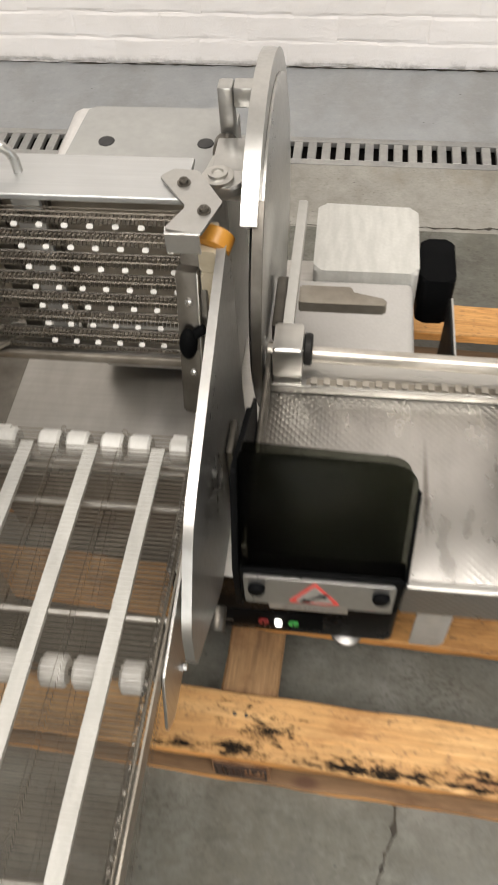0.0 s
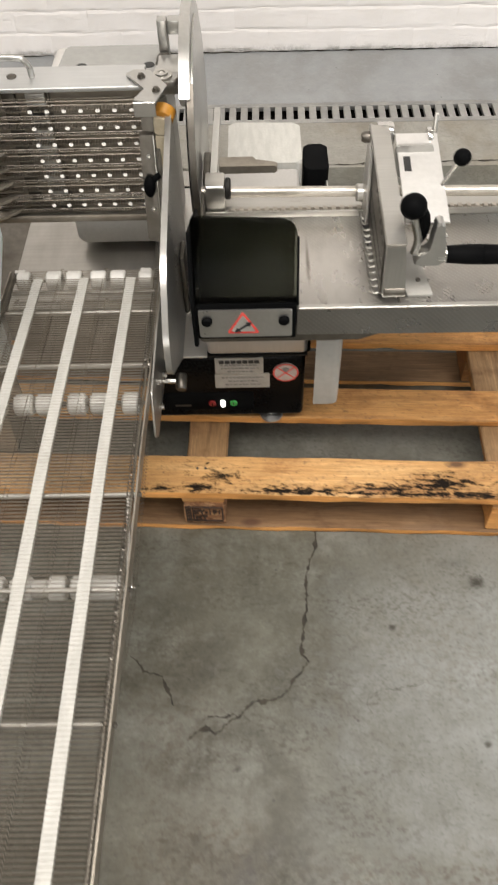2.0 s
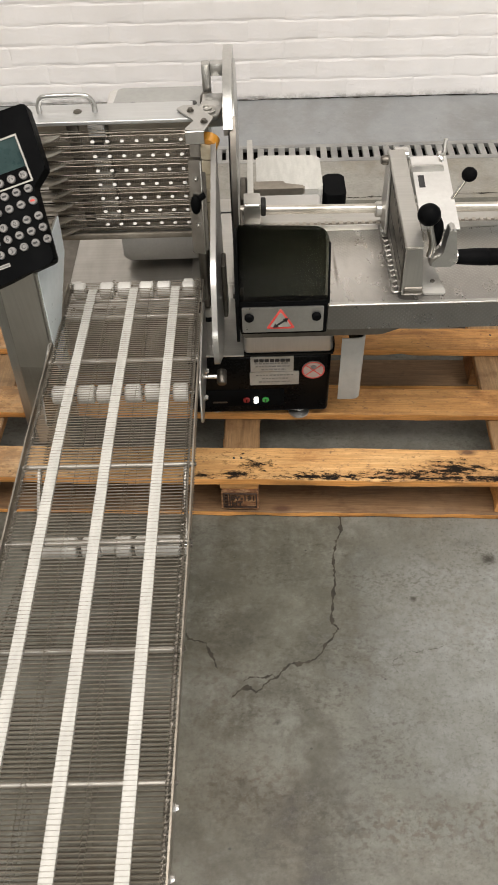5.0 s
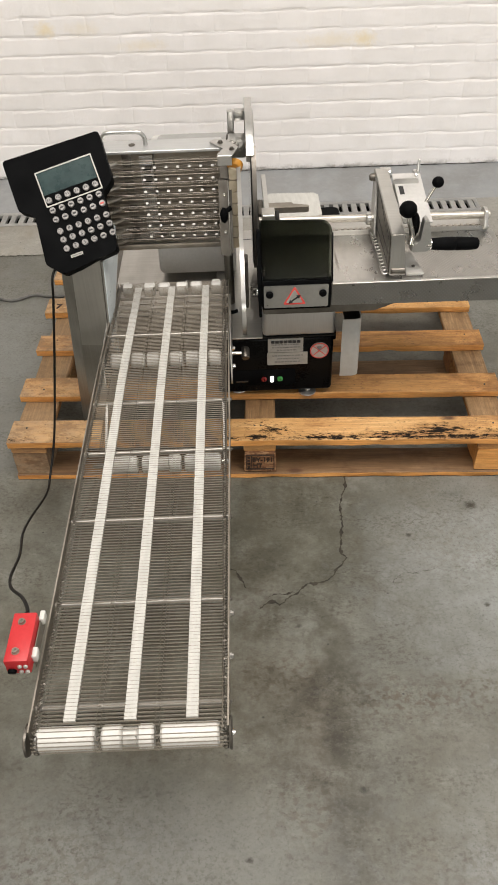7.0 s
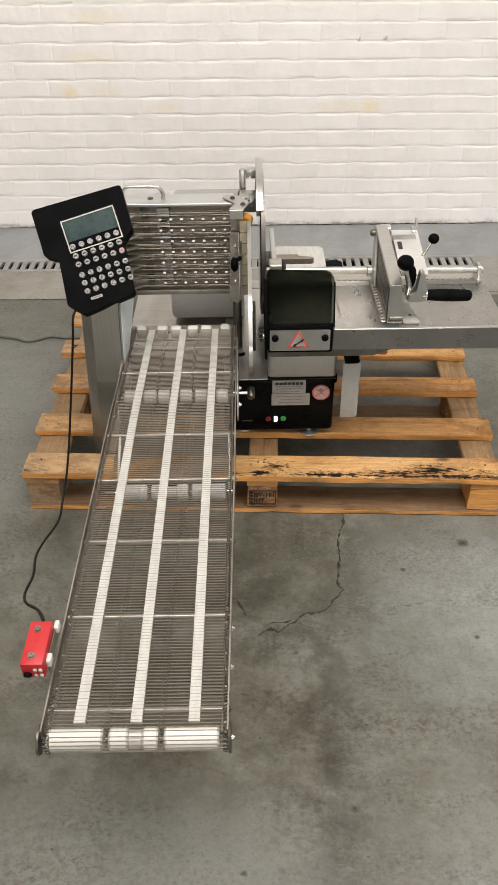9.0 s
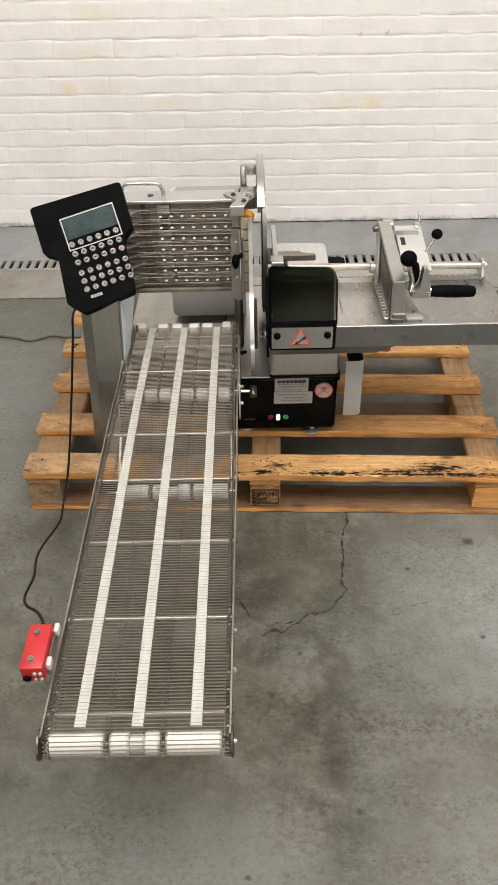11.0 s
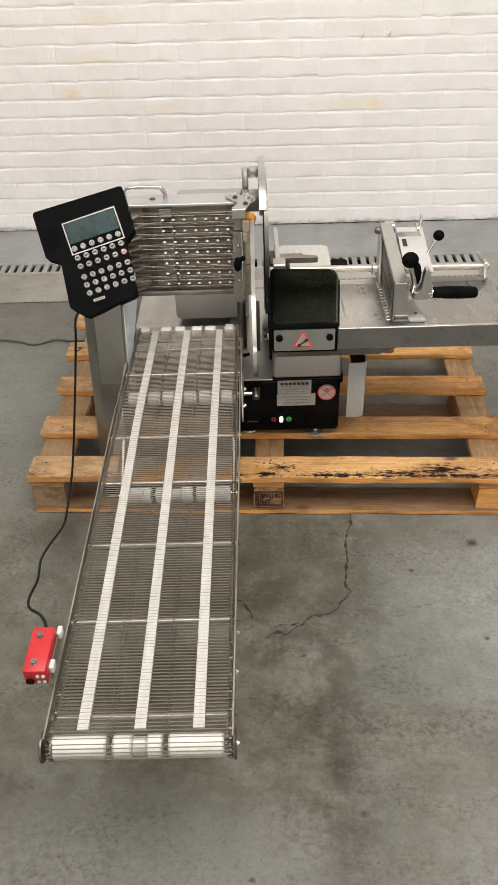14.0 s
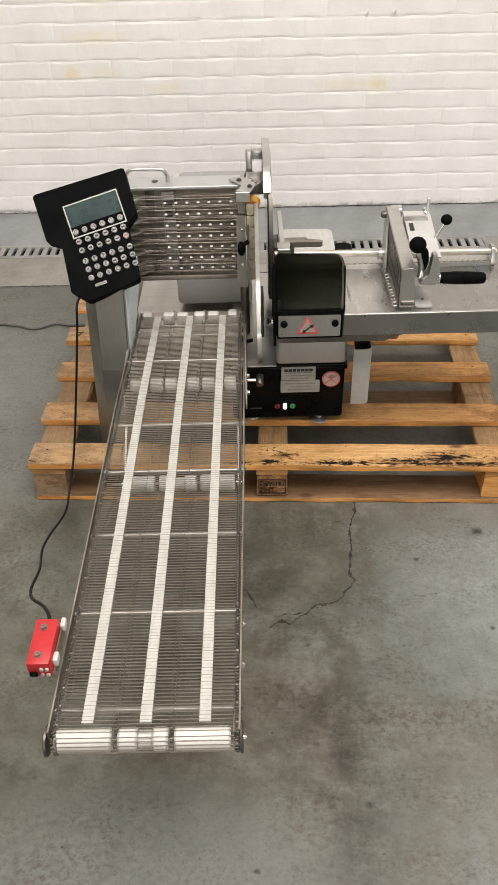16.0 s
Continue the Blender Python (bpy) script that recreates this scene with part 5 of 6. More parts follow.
brk = part("end_bracket", raked(slab(fillet([(-0.072, 0.462), (-0.048, 0.458), (-0.046, 0.660), (-0.072, 0.660)], 0.003), "y", 0.182, 0.200, 0.0015)), STEEL_DARK, STACKER, "folded dull steel end bracket")
part("bracket_cover", raked(slab(fillet([(-0.078, 0.462), (-0.056, 0.457), (-0.053, 0.622), (-0.076, 0.624)], 0.003), "y", 0.172, 0.182, 0.0015)), STEEL_DARK, brk)
part("edge_strip", raked(box(-0.0555, -0.0535, 0.1700, 0.1815, 0.459, 0.622, 0.0005)), STEEL, brk)
for z in (0.592, 0.512):
    part("rivet", raked(lathe((-0.064, 0.172, z), (-0.064, 0.169, z), [(0, 0.0042), (0.002, 0.004), (0.003, 0.002)], 12)), CHROME, brk)
part("bracket_knob", raked(ball((-0.066, 0.163, 0.552), 0.012, 16, squash=(0.8, 0.75, 1.35))), BLACK_PL, brk, "black oval knob")
part("knob_stem", raked(rod((-0.060, 0.166, 0.560), (-0.049, 0.169, 0.566), 0.005, 10)), BLACK_PL, brk)
top = slab(fillet([(-0.093, 0.224), (-0.081, 0.236), (-0.057, 0.234), (-0.028, 0.188), (-0.042, 0.142), (-0.076, 0.148), (-0.061, 0.180)], 0.003), "z", 0.6835, 0.6870, 0.0008)
TOP = part("corner_plate", top, ALU, STACKER, "bent aluminium corner plate with two bolts")
part("plate_flange", slab([(-0.075, 0.664), (-0.043, 0.664), (-0.043, 0.6865), (-0.075, 0.6865)], "y", 0.1415, 0.1450, 0.0008), ALU, TOP)
for x, y in ((-0.068, 0.214), (-0.043, 0.174)):
    part("bolt", lathe((x, y, 0.687), (x, y, 0.692), [(0, 0.0065), (0.0012, 0.0065), (0.0012, 0.0045), (0.0045, 0.0042), (0.0045, 0.002), (0.003, 0.001)], 16), STEEL_DARK, TOP)
part("guide_wheel", lathe((-0.040, 0.176, 0.640), (-0.032, 0.200, 0.652), [(0, 0.014), (0.002, 0.017), (0.018, 0.017), (0.020, 0.014)], 28), AMBER, STACKER, "amber plastic guide wheel")
for k in range(7):
    z = 0.452 + 0.028 * k
    part("stripper_tooth", slab(fillet([(-0.052, z), (-0.033, z + 0.001), (-0.033, z + 0.026), (-0.052, z + 0.027)], 0.004), "y", 0.166, 0.186, 0.002), CREAM_PL, STACKER, "cream plastic stripper tooth")
part("tooth_backing", box(-0.050, -0.0345, 0.1865, 0.20, 0.445, 0.655, 0.002), CREAM_PL, STACKER)
part("end_post", rod((-0.062, 0.15, 0.309), (-0.062, 0.18, 0.44), 0.011, 16), STEEL_DARK, STACKER)

# ---- belt conveyor ----
XL, XR = -0.331, -0.065


def belt_z(y):
    """Height of the conveyor's top along its run."""
    return 0.412 if y < -0.30 else 0.412 - 0.030 * ((y + 0.30) / 0.43) ** 1.2


def rail_x(x, y):
    """The outer rail closes in slightly towards the free end."""
    return x - 0.0062 * max(0.0, (-0.45 - y) / 0.58) if x == XR else x


CONV = thing("belt_conveyor", (-0.2, 0.1, 0.33), MACH, "discharge conveyor with steel wire belt and white slide strips", "conveyor")
for x, s in ((XL, -1), (XR, 1)):
    side = bmesh.new()
    ys = [0.136 - (1.166) * k / 24 for k in range(25)]
    rows = []
    for y in ys:
        z = belt_z(y)
        rows.append([side.verts.new((rail_x(x, y) + dx, y, z + dz)) for dx, dz in ((-0.0012, -0.020), (0.0012, -0.020), (0.0012, 0.004), (-0.0012, 0.004))])
    for a, b in zip(rows, rows[1:]):
        for k in range(4):
            side.faces.new((a[k], a[(k + 1) % 4], b[(k + 1) % 4], b[k]))
    side.faces.new(rows[0])
    side.faces.new(rows[-1])
    part("side_rail", side, TARNISH, CONV)
    part("edge_rod", tube([(rail_x(x, y) - s * 0.007, y, belt_z(y) - 0.003) for y in ys], 0.0020, 8), TARNISH, CONV)
    x = rail_x(x, -1.03)
    part("end_disc", lathe((x + s * 0.001, -1.030, 0.3965), (x + s * 0.005, -1.030, 0.3965), [(0, 0.0205), (0.003, 0.0215), (0.004, 0.0198)], 28), STEEL_DARK, CONV)
    part("axle_bolt", lathe((x + s * 0.005, -1.030, 0.3965), (x + s * 0.009, -1.030, 0.3965), [(0, 0.005), (0.0015, 0.005), (0.0015, 0.0035), (0.004, 0.003)], 12), CHROME, CONV)
for y, z in ((0.108, 0.360), (0.042, 0.374), (-0.100, 0.394), (-0.345, 0.402), (-0.487, 0.402), (-0.653, 0.402), (-0.819, 0.402), (-0.988, 0.402)):
    r = part("cross_rod", rod((XL - 0.002, y, z - 0.0008), (rail_x(XR, y) + 0.002, y, z - 0.0008), 0.0040, 12), ROD, CONV)
    for x, s in ((XL, -1), (XR, 1)):
        x = rail_x(x, y)
        part("nut", lathe((x + s * 0.0014, y, z), (x + s * 0.0050, y, z), [(0, 0.0042), (0.0020, 0.0042), (0.0020, 0.0030), (0.0036, 0.0026)], 6), STEEL_DARK, r)
# white slide strips under the wires
for x in (-0.280, -0.200, -0.1185):
    st = bmesh.new()
    rows = []
    for k in range(25):
        y = 0.118 - 1.132 * k / 24
        z = belt_z(y) + 0.00045
        rows.append([st.verts.new((x + dx, y, z + dz)) for dx, dz in ((-0.008, -0.006), (0.008, -0.006), (0.008, 0), (-0.008, 0))])
    for a, b in zip(rows, rows[1:]):
        for k in range(4):
            st.faces.new((a[k], a[(k + 1) % 4], b[(k + 1) % 4], b[k]))
    st.faces.new(rows[0])
    st.faces.new(rows[-1])
    part("slide_strip", st, STRIP, CONV, "white plastic slide strip", smooth=0)


def wire_run(bm, places, r=0.00092):
    """Belt wires: at each place (y, z, kinked) one cross wire with stepped links, as thin bars."""
    steps = [(XL + 0.004, 0)]
    for c in (XL + 0.010, -0.241, -0.164, XR - 0.010):      # hooked links
        steps += [(c - 0.0036, 0), (c - 0.0022, 1), (c + 0.0022, 1), (c + 0.0036, 0)]
    steps.append((XR - 0.004, 0))
    for y, z, ny, nz in places:
        prev = None
        for x, up in steps:
            cy, cz = y + ny * 0.0052 * up, z + nz * 0.0052 * up + 0.0006 * up
            ring = [bm.verts.new((x, cy + r * math.cos(a), cz + r * math.sin(a))) for a in (1.6, 3.7, 5.8)]
            if prev:
                for k in range(3):
                    bm.faces.new((prev[k], prev[(k + 1) % 3], ring[(k + 1) % 3], ring[k]))
            prev = ring


PITCH = 0.0058
upper = []
y = 0.138
while y > -1.030:
    upper.append((y, belt_z(y), 1, 0))
    y -= PITCH
for k in range(1, 9):
    a = math.pi * k / 9
    upper.append((-1.030 - 0.0165 * math.sin(a), 0.3955 + 0.0165 * math.cos(a), -math.cos(a), -math.sin(a)))
wires = bmesh.new()
wire_run(wires, upper)
tagged(part("wire_belt", wires, WIRE, CONV, "steel wire mesh belt", smooth=0), kind="stuff")
lower = []
y = -1.030
while y < 0.10:
    if y < -0.45:
        z = 0.378 - 0.059 * min(1.0, max(0.0, (y + 0.64) / 0.16))
    elif y < -0.14:
        z = 0.318 + 0.020 * (y + 0.45) / 0.31
    else:
        z = 0.338 + 0.012 * (y + 0.14) / 0.24
    lower.append((y, z, 1, 0))
    y += PITCH
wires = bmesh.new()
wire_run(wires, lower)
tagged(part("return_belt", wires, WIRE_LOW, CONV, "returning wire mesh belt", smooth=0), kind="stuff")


# spiral edge wires that close the belt on both sides
for x in (XL + 0.0095, XR - 0.0095):
    pts = []
    for y, z, ny, nz in upper:
        for k in range(6):
            a = math.tau * k / 6
            side_, out_ = 0.0032 * math.cos(a), 0.0018 * math.sin(a)
            f = PITCH * k / 6
            pts.append((x + side_, y - f * ny - nz * out_, z - f * nz + ny * out_))
    tagged(part("edge_spiral", tube(pts, 0.0006, 4), STEEL_DARK, CONV, "spiral edge wire of the belt"), kind="stuff")


def roller_row(y, z, r, spans, name="roller"):
    part("axle", rod((XL + 0.002, y, z), (XR - 0.002, y, z), 0.003, 12), STEEL_DARK, CONV)
    for x0, x1 in spans:
        c = 0.003
        part(name, lathe((x0, y, z), (x1, y, z), [(0, r * 0.45), (0, r - c), (c, r), (x1 - x0 - c, r), (x1 - x0, r - c), (x1 - x0, r * 0.45)], 24), WHITE_PL, CONV, "white plastic belt roller")


roller_row(-1.030, 0.3955, 0.0163, ((-0.323, -0.245), (-0.237, -0.210), (-0.190, -0.168), (-0.160, -0.083)))
part("roller_core", rod((-0.210, -1.030, 0.3955), (-0.190, -1.030, 0.3955), 0.0125, 20), WHITE_PL, CONV)
roller_row(-0.150, 0.362, 0.0165, ((-0.321, -0.291), (-0.277, -0.248), (-0.243, -0.216), (-0.194, -0.166), (-0.159, -0.131), (-0.110, -0.084)))
roller_row(-0.452, 0.338, 0.0165, ((-0.303, -0.243), (-0.234, -0.206), (-0.184, -0.160), (-0.153, -0.085)))
part("roller_core", rod((-0.206, -0.452, 0.338), (-0.184, -0.452, 0.338), 0.012, 18), WHITE_PL, CONV)
roller_row(0.126, 0.371, 0.0165, ((-0.319, -0.296), (-0.268, -0.241), (-0.233, -0.206), (-0.190, -0.163), (-0.156, -0.129), (-0.106, -0.082)))
for x in (-0.314, -0.094):
    part("roller_stop", box(x - 0.009, x + 0.009, 0.130, 0.138, 0.3825, 0.3870, 0.001), WHITE_PL, CONV)
for x in (XL + 0.028, XR - 0.012):
    part("roller_brace", slab(fillet([(-0.338, 0.404), (-0.354, 0.404), (-0.466, 0.334), (-0.458, 0.324), (-0.44, 0.324)], 0.003), "x", x - 0.0022, x + 0.0022, 0.0006), ROD, CONV, "flat roller brace")
    part("brace_bolt", rod((x - 0.006, -0.452, 0.338), (x + 0.006, -0.452, 0.338), 0.005, 12), CHROME, CONV)
# mounting plates at the machine end
for x in (XL - 0.0035, XR + 0.0035):
    mp = part("mounting_plate", slab(fillet([(0.06, 0.395), (-0.02, 0.405), (-0.16, 0.395), (-0.19, 0.325), (-0.165, 0.30), (-0.02, 0.29), (0.05, 0.31)], 0.012), "x", x - 0.0015, x + 0.0015, 0.0006), STEEL_V, CONV)
    for yy in (-0.047, -0.116):
        s = 1 if x > -0.2 else -1
        part("bolt", lathe((x + s * 0.0015, yy, 0.312), (x + s * 0.008, yy, 0.312), [(0, 0.006), (0.0025, 0.006), (0.0025, 0.0045), (0.0065, 0.004)], 6), CHROME, mp)
for yy in (-0.846, -0.918):
    part("rail_bolt", lathe((rail_x(XR, yy) + 0.0012, yy, 0.40), (rail_x(XR, yy) + 0.0065, yy, 0.40), [(0, 0.005), (0.0025, 0.005), (0.0025, 0.0036), (0.0053, 0.003)], 6), CHROME, CONV)
# red sensor box on white brackets
sb = box(-0.367, -0.3345, -0.954, -0.876, 0.434, 0.464, 0.002)
SENSOR = part("sensor_box", sb, RED, CONV, "red sensor box on white brackets")
for y in (-0.892, -0.939):
    part("hex_screw", lathe((-0.353, y, 0.464), (-0.353, y, 0.468), [(0, 0.0055), (0.001, 0.0055), (0.001, 0.0045), (0.0045, 0.0042), (0.0045, 0.0022), (0.003, 0.001)], 12), TARNISH, SENSOR)
for x in (-0.347, -0.339):
    for z in (0.440, 0.452):
        part("end_screw", lathe((x, -0.954, z), (x, -0.9565, z), [(0, 0.0032), (0.0015, 0.0032), (0.003, 0.002)], 10), LABEL, SENSOR)
for y0, y1 in ((-0.880, -0.864), (-0.940, -0.924)):
    part("white_bracket", box(-0.3350, -0.3275, y0, y1, 0.438, 0.452, 0.002), WHITE_PL, SENSOR)
part("cable_gland", rod((-0.359, -0.953, 0.443), (-0.359, -0.958, 0.441), 0.006, 14), BLACK_PL, SENSOR)
part("black_arm", box(-0.3335, -0.3320, -0.94, -0.865, 0.425, 0.450, 0.0008), TARNISH, SENSOR)

# ---- control terminal on its column ----
TERM = thing("control_terminal", (-0.40, 0.13, 0.0), None, "black handheld-style keypad terminal on a steel column", "control panel")
col = slab(fillet([(-0.420, 0.118), (-0.390, 0.086), (-0.325, 0.086), (-0.325, 0.172), (-0.420, 0.172)], 0.004), "z", 0.0, 0.585, 0.002)
gusset = slab(fillet([(0.088, 0.25), (0.172, 0.25), (0.172, 0.385), (0.268, 0.469), (0.268, 0.552), (0.088, 0.552)], 0.004), "x", -0.3247, -0.3222)
film = slab(fillet([(0.093, 0.27), (0.168, 0.27), (0.168, 0.390), (0.264, 0.473), (0.264, 0.549), (0.093, 0.549)], 0.004), "x", -0.3220, -0.3208)
for bm in (col, gusset, film):                   # the column leans a little
    for v in bm.verts:
        v.co.x += (v.co.z - 0.5) * 0.055
COL = part("column", col, COLM, TERM, "stainless steel column")
# added sheet: paints the brighter reflection on the upper half of the front
skin = slab(fillet([(-0.3885, 0.345), (-0.3268, 0.345), (-0.3268, 0.583), (-0.3885, 0.583)], 0.003), "y", 0.0846, 0.0858)
for v in skin.verts:
    v.co.x += (v.co.z - 0.5) * 0.055
    v.co.z += 0.008 * noise.noise(v.co * 60) if v.co.z < 0.4 else 0
part("front_film", skin, STEEL_V, COL, "added paler sheet for the bright reflection on the column front")
part("side_bracket", gusset, STEEL_V, TERM, "folded steel bracket plate")
part("side_film", film, FILM, COL, "white protective film on the column side")
part("neck", box(-0.402, -0.352, 0.15, 0.20, 0.55, 0.66, 0.006), BLACK_PL, TERM)
R3 = Matrix(((0.9988, -0.001, 0.049), (0.039, 0.625, -0.780), (-0.030, 0.780, 0.624))).to_4x4()
PADM = Matrix.Translation((-0.397, 0.135, 0.660)) @ R3 @ Matrix.Rotation(radians(19), 4, "Z")
pad = slab(fillet([(-0.082, 0.119), (-0.085, 0.014), (-0.057, -0.004), (-0.070, -0.106), (-0.042, -0.136), (0.079, -0.126), (0.091, -0.008), (0.119, 0.013), (0.124, 0.113)], [0.006, 0.008, 0.01, 0.008, 0.008, 0.008, 0.012, 0.008, 0.006]), "z", -0.036, 0.0, 0.0025)
pad.transform(PADM)
PAD = part("keypad", pad, BLACK_PL, TERM, "black plastic keypad housing")


def on_pad(bm):
    bm.transform(PADM)
    return bm


frm = bmesh.new()
for a0, a1, b0, b1 in ((-0.028, 0.094, 0.0725, 0.0750), (-0.028, 0.094, 0.001, 0.0035), (-0.028, -0.0255, 0.0035, 0.0725), (0.0915, 0.094, 0.0035, 0.0725)):
    box(a0, a1, b0, b1, 0.0, 0.0016, bm=frm)
part("display_frame", on_pad(frm), LABEL, PAD, "pale silver display border", smooth=0)
part("display", on_pad(slab(fillet([(-0.0245, 0.0255), (0.0905, 0.0255), (0.0905, 0.0715), (-0.0245, 0.0715)], 0.001), "z", 0.0002, 0.0008)), LCD, PAD, "dark green liquid crystal display", smooth=0)
LEG = {(0, k): "F%d" % (k + 1) for k in range(6)}
for row_, words in ((3, "7890"), (4, "456"), (5, "123C")):
    for k, ch in enumerate(words):
        LEG[(row_, k)] = ch
key_mesh = lathe((0, 0, 0), (0, 0, 0.0042), [(0, 0.0068), (0.003, 0.0066), (0.0042, 0.0056)], 16)
km = bpy.data.meshes.new("key")
bmesh.ops.recalc_face_normals(key_mesh, faces=key_mesh.faces)
key_mesh.to_mesh(km)
key_mesh.free()
km.materials.append(KEYCAP)
km.shade_smooth()
km.set_sharp_from_angle(angle=radians(40))
for i, b in enumerate((0.0135, -0.008, -0.0275, -0.052, -0.0705, -0.0895)):
    for k in range(6):
        a = -0.0185 + 0.0201 * k
        key = new("key", km)
        key.parent = PAD
        key.matrix_basis = Matrix.Translation(-ORIGIN[PAD.name]) @ PADM @ Matrix.Translation((a, b, 0.0))
        ORIGIN[key.name] = Vector((0, 0, 0))
        word = LEG.get((i, k))
        if word:
            t = text_mesh(word, 0.0078 if len(word) > 1 else 0.0105, Matrix.Translation((0, 0, 0.0043)), 0.0002)
        else:
            t = box(-0.0036, 0.0036, -0.0016, 0.0016, 0.0041, 0.0045)
        part("legend", t, RED_INK if (i, k) == (2, 5) else INK, key, smooth=0)
part("maker_sticker", on_pad(box(-0.016, 0.010, -0.1105, -0.1045, 0.0, 0.0008)), LABEL, PAD, smooth=0)
part("sticker_bars", on_pad(box(-0.014, 0.008, -0.1090, -0.1060, 0.0008, 0.0012)), GREY_INK, PAD, smooth=0)

# ---- cables ----
single("black_cable", tube(spline([(-0.405, 0.085, 0.560), (-0.418, 0.05, 0.543), (-0.427, 0.045, 0.485), (-0.450, 0.03, 0.341), (-0.480, 0.0, 0.159), (-0.496, -0.05, 0.073), (-0.490, -0.12, 0.075), (-0.478, -0.263, 0.150), (-0.467, -0.345, 0.192), (-0.440, -0.44, 0.240), (-0.423, -0.53, 0.291), (-0.396, -0.592, 0.338), (-0.350, -0.655, 0.398), (-0.320, -0.708, 0.440), (-0.316, -0.728, 0.452)], 8), 0.0027, 10), CABLE_BLACK, label="thin black cable hanging between keypad and sensor box", category="cable")
single("grey_cable", tube(spline([(-2.2, 0.80, 0.005), (-1.5, 0.90, 0.005), (-0.949, 0.86, 0.005), (-0.822, 0.829, 0.005), (-0.751, 0.862, 0.005), (-0.698, 0.852, 0.005), (-0.60, 0.86, 0.005), (-0.45, 0.95, 0.005)], 10), 0.0045, 10), CABLE_GREY, label="grey mains cable lying on the concrete floor", category="cable")

# ---- pieces of the setting: grating bars and bricks ----
GRATE = thing("drain_grating", (0, (DR0 + DR1) / 2, 0), WALLM, "galvanised slotted drain grating set in the floor", "drain grating", kind="structure")
for y0, y1 in ((DR0 - 0.003, DR0 + 0.017), (DR1 - 0.017, DR1 + 0.003)):
    part("edge_bar", box(-2.2, DRX + 0.004, y0, y1, -0.012, 0.0022, 0.001), GALV, GRATE)
part("edge_bar", box(DRX - 0.012, DRX + 0.0035, DR0 + 0.0172, DR1 - 0.0172, -0.012, 0.0021), GALV, GRATE)
bar_mesh = bpy.data.meshes.new("bar")
bb = box(-0.0105, 0.0105, DR0 + 0.0172, DR1 - 0.0172, -0.012, 0.0018, 0.0012, 1)
bb.transform(Matrix.Translation((0, -(DR0 + DR1) / 2, 0)))
bb.to_mesh(bar_mesh)
bb.free()
bar_mesh.materials.append(GALV)
for k in range(84):
    o = new("bar", bar_mesh)
    o.parent = GRATE
    o.matrix_basis = pose(DRX - 0.024 - 0.0345 * k, 0, 0)

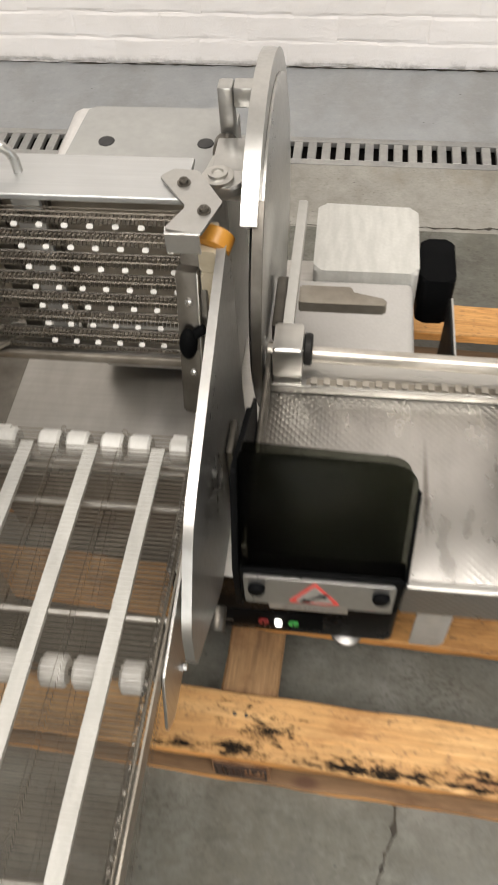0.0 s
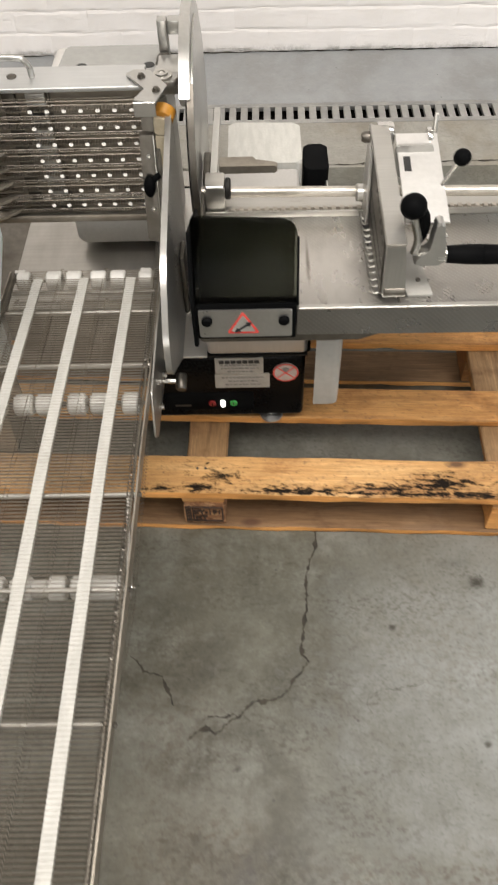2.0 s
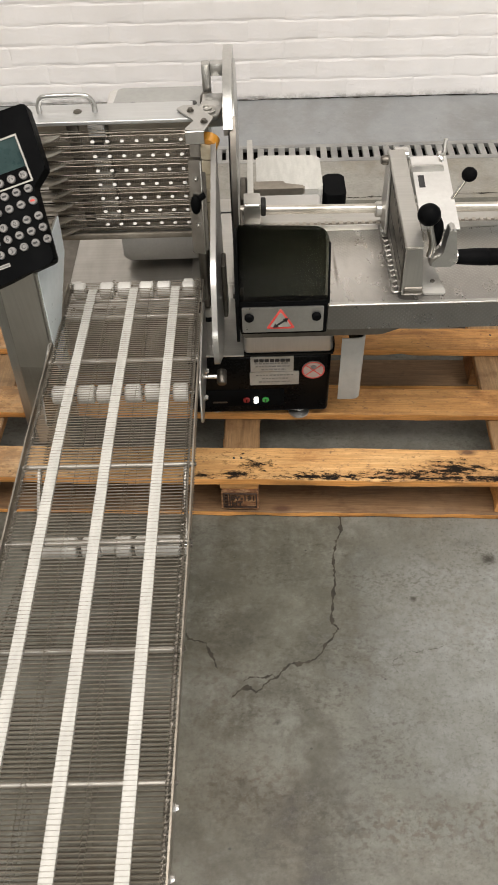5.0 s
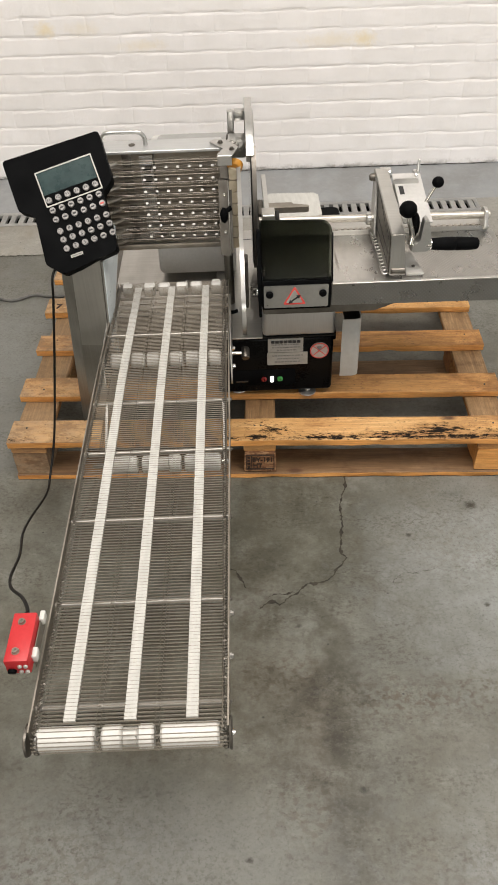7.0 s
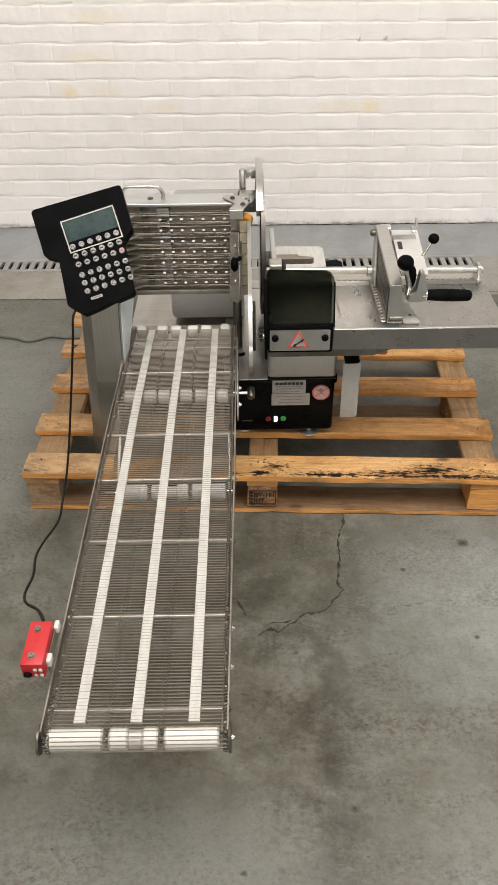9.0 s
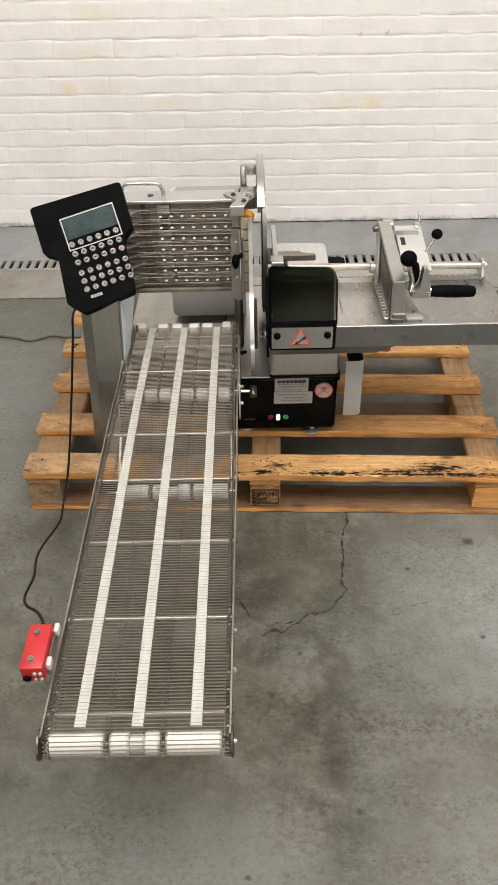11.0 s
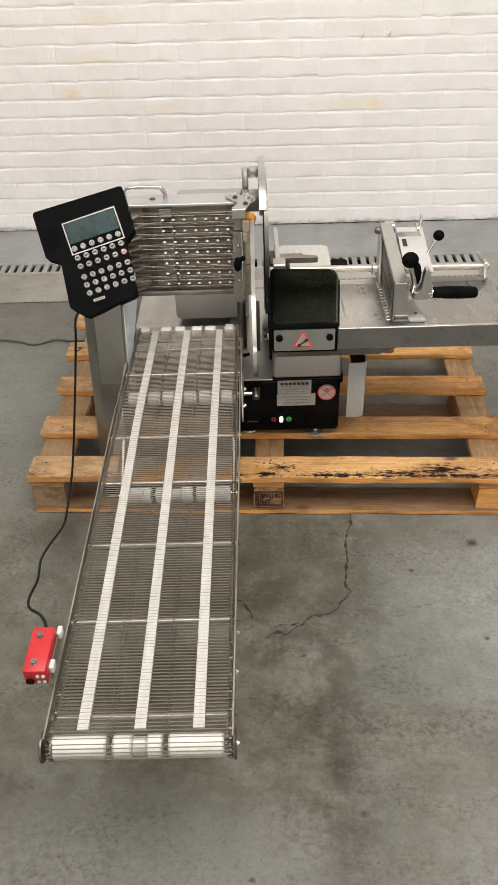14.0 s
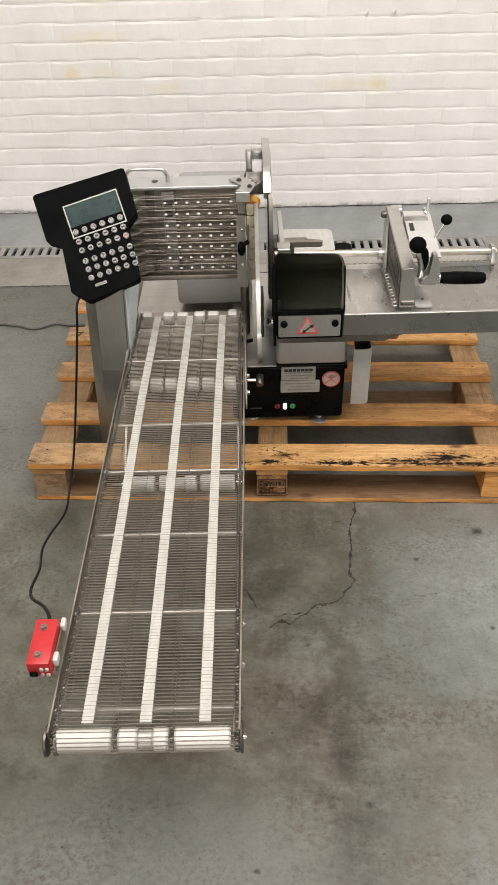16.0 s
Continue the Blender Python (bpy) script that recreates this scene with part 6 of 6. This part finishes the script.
COURSE, BRICKL = 0.0662, 0.236
kinds = []
for v in range(14):
    bm = bmesh.new()
    nx, nz = 34, 10
    L, H = BRICKL + 0.0010, COURSE + 0.0010
    fx = [0, 0.010, 0.020, 0.032] + [0.06 + 0.88 * k / (nx - 8) for k in range(nx - 7)] + [0.968, 0.980, 0.990, 1]
    nx = len(fx) - 1
    fz = (0, 0.055, 0.095, 0.15, 0.28, 0.55, 0.75, 0.86, 0.91, 0.95, 1)
    grid = []
    for j in range(nz + 1):
        row_ = []
        low = 0 if fz[j] < 0.5 else 1
        for i in range(nx + 1):
            x, z = L * (fx[i] - 0.5), H * (fz[j] - 0.5)
            q = Vector((x * 9 + v * 3.1, z * 9, v * 1.7))
            inner = min(1.0, 8 * fx[i], 8 * (1 - fx[i])) * min(1.0, 4 * fz[j] + 0.2, 4 * (1 - fz[j]) + 0.2)
            y = inner * (-0.0018 * noise.noise(q * 1.2) - 0.0012 * noise.noise(q * 4.0))
            wob = noise.noise(Vector((x * 14 + v * 5.3, low * 7.7, v * 2.9)))
            rag = noise.noise(Vector((x * 60 + v * 3.3, low * 5.1, v))) + 0.6 * noise.noise(Vector((x * 150, low * 3.1, v * 2.0)))
            deep = max(0.1, 0.75 + 1.3 * wob)                # how far the paint has left the joint open
            away = min(j, nz - j)
            if away == 0:
                y += 0.0024 * deep
            elif away == 1:
                y += 0.0022 * deep - (0.0 if low else 0.0010 * max(0.0, rag))
                z += 0.0018 * rag
            elif away == 2:
                y += 0.0004 * deep - 0.0009 * max(0.0, rag)
                z += 0.0024 * rag
            elif away == 3:
                y -= 0.0003 * rag
                z += 0.0020 * rag
            end = min(i, nx - i)
            if end < 3:
                y += (0.0017, 0.0015, 0.0004)[end] * max(0.0, 0.35 + 1.3 * noise.noise(Vector((z * 40, v * 4.1, i > 9))))
                x += 0.002 * noise.noise(Vector((z * 90, v * 3.7, i > 9))) if end else 0
            row_.append(bm.verts.new((x, y, z)))
        grid.append(row_)
    for j in range(nz):
        for i in range(nx):
            bm.faces.new((grid[j][i], grid[j][i + 1], grid[j + 1][i + 1], grid[j + 1][i]))
    rim = grid[0] + [r[-1] for r in grid[1:-1]] + grid[-1][::-1] + [r[0] for r in grid[1:-1]][::-1]
    back = [bm.verts.new((p.co.x * 1.005, 0.014, p.co.z * 1.01)) for p in rim]
    for i in range(len(rim)):
        j = (i + 1) % len(rim)
        bm.faces.new((rim[j], rim[i], back[i], back[j]))
    bmesh.ops.recalc_face_normals(bm, faces=bm.faces)
    me = bpy.data.meshes.new("brick")
    bm.to_mesh(me)
    bm.free()
    me.materials.append(BRICK)
    me.shade_smooth()
    me.set_sharp_from_angle(angle=radians(60))
    kinds.append(me)
rng = random.Random(4)
for c in range(16):
    shift = rng.uniform(-0.03, 0.03)
    for k in range(-7, 9):
        x = k * BRICKL + (BRICKL / 2 if c % 2 else 0) - 0.035
        o = new("brick", kinds[rng.randrange(14)])
        o.parent = WALL
        o.matrix_basis = pose(x + shift, 0.0004, 0.0075 - 0.004 * x + COURSE * (c + 0.5) + rng.uniform(-0.001, 0.001), rng.uniform(-0.15, 0.3), rng.uniform(-0.3, 0.3), 0)

# two painted-over stubs of old fixings
for x, z in ((0.329, 0.742), (0.432, 0.745)):
    st = tube(spline([(0, 0.004, 0), (0.001, -0.006, 0.002), (0.004, -0.011, 0.010), (0.006, -0.010, 0.017)], 4), 0.0028, 8)
    ball((0, -0.001, 0), 0.006, 12, st, (1, 0.6, 1.2))
    st.transform(Matrix.Translation((x, 0, z)))
    single("wall_fixing", st, BRICK, frame_m=WALLM, label="white painted stub of an old wall fixing", category="wall fixing")
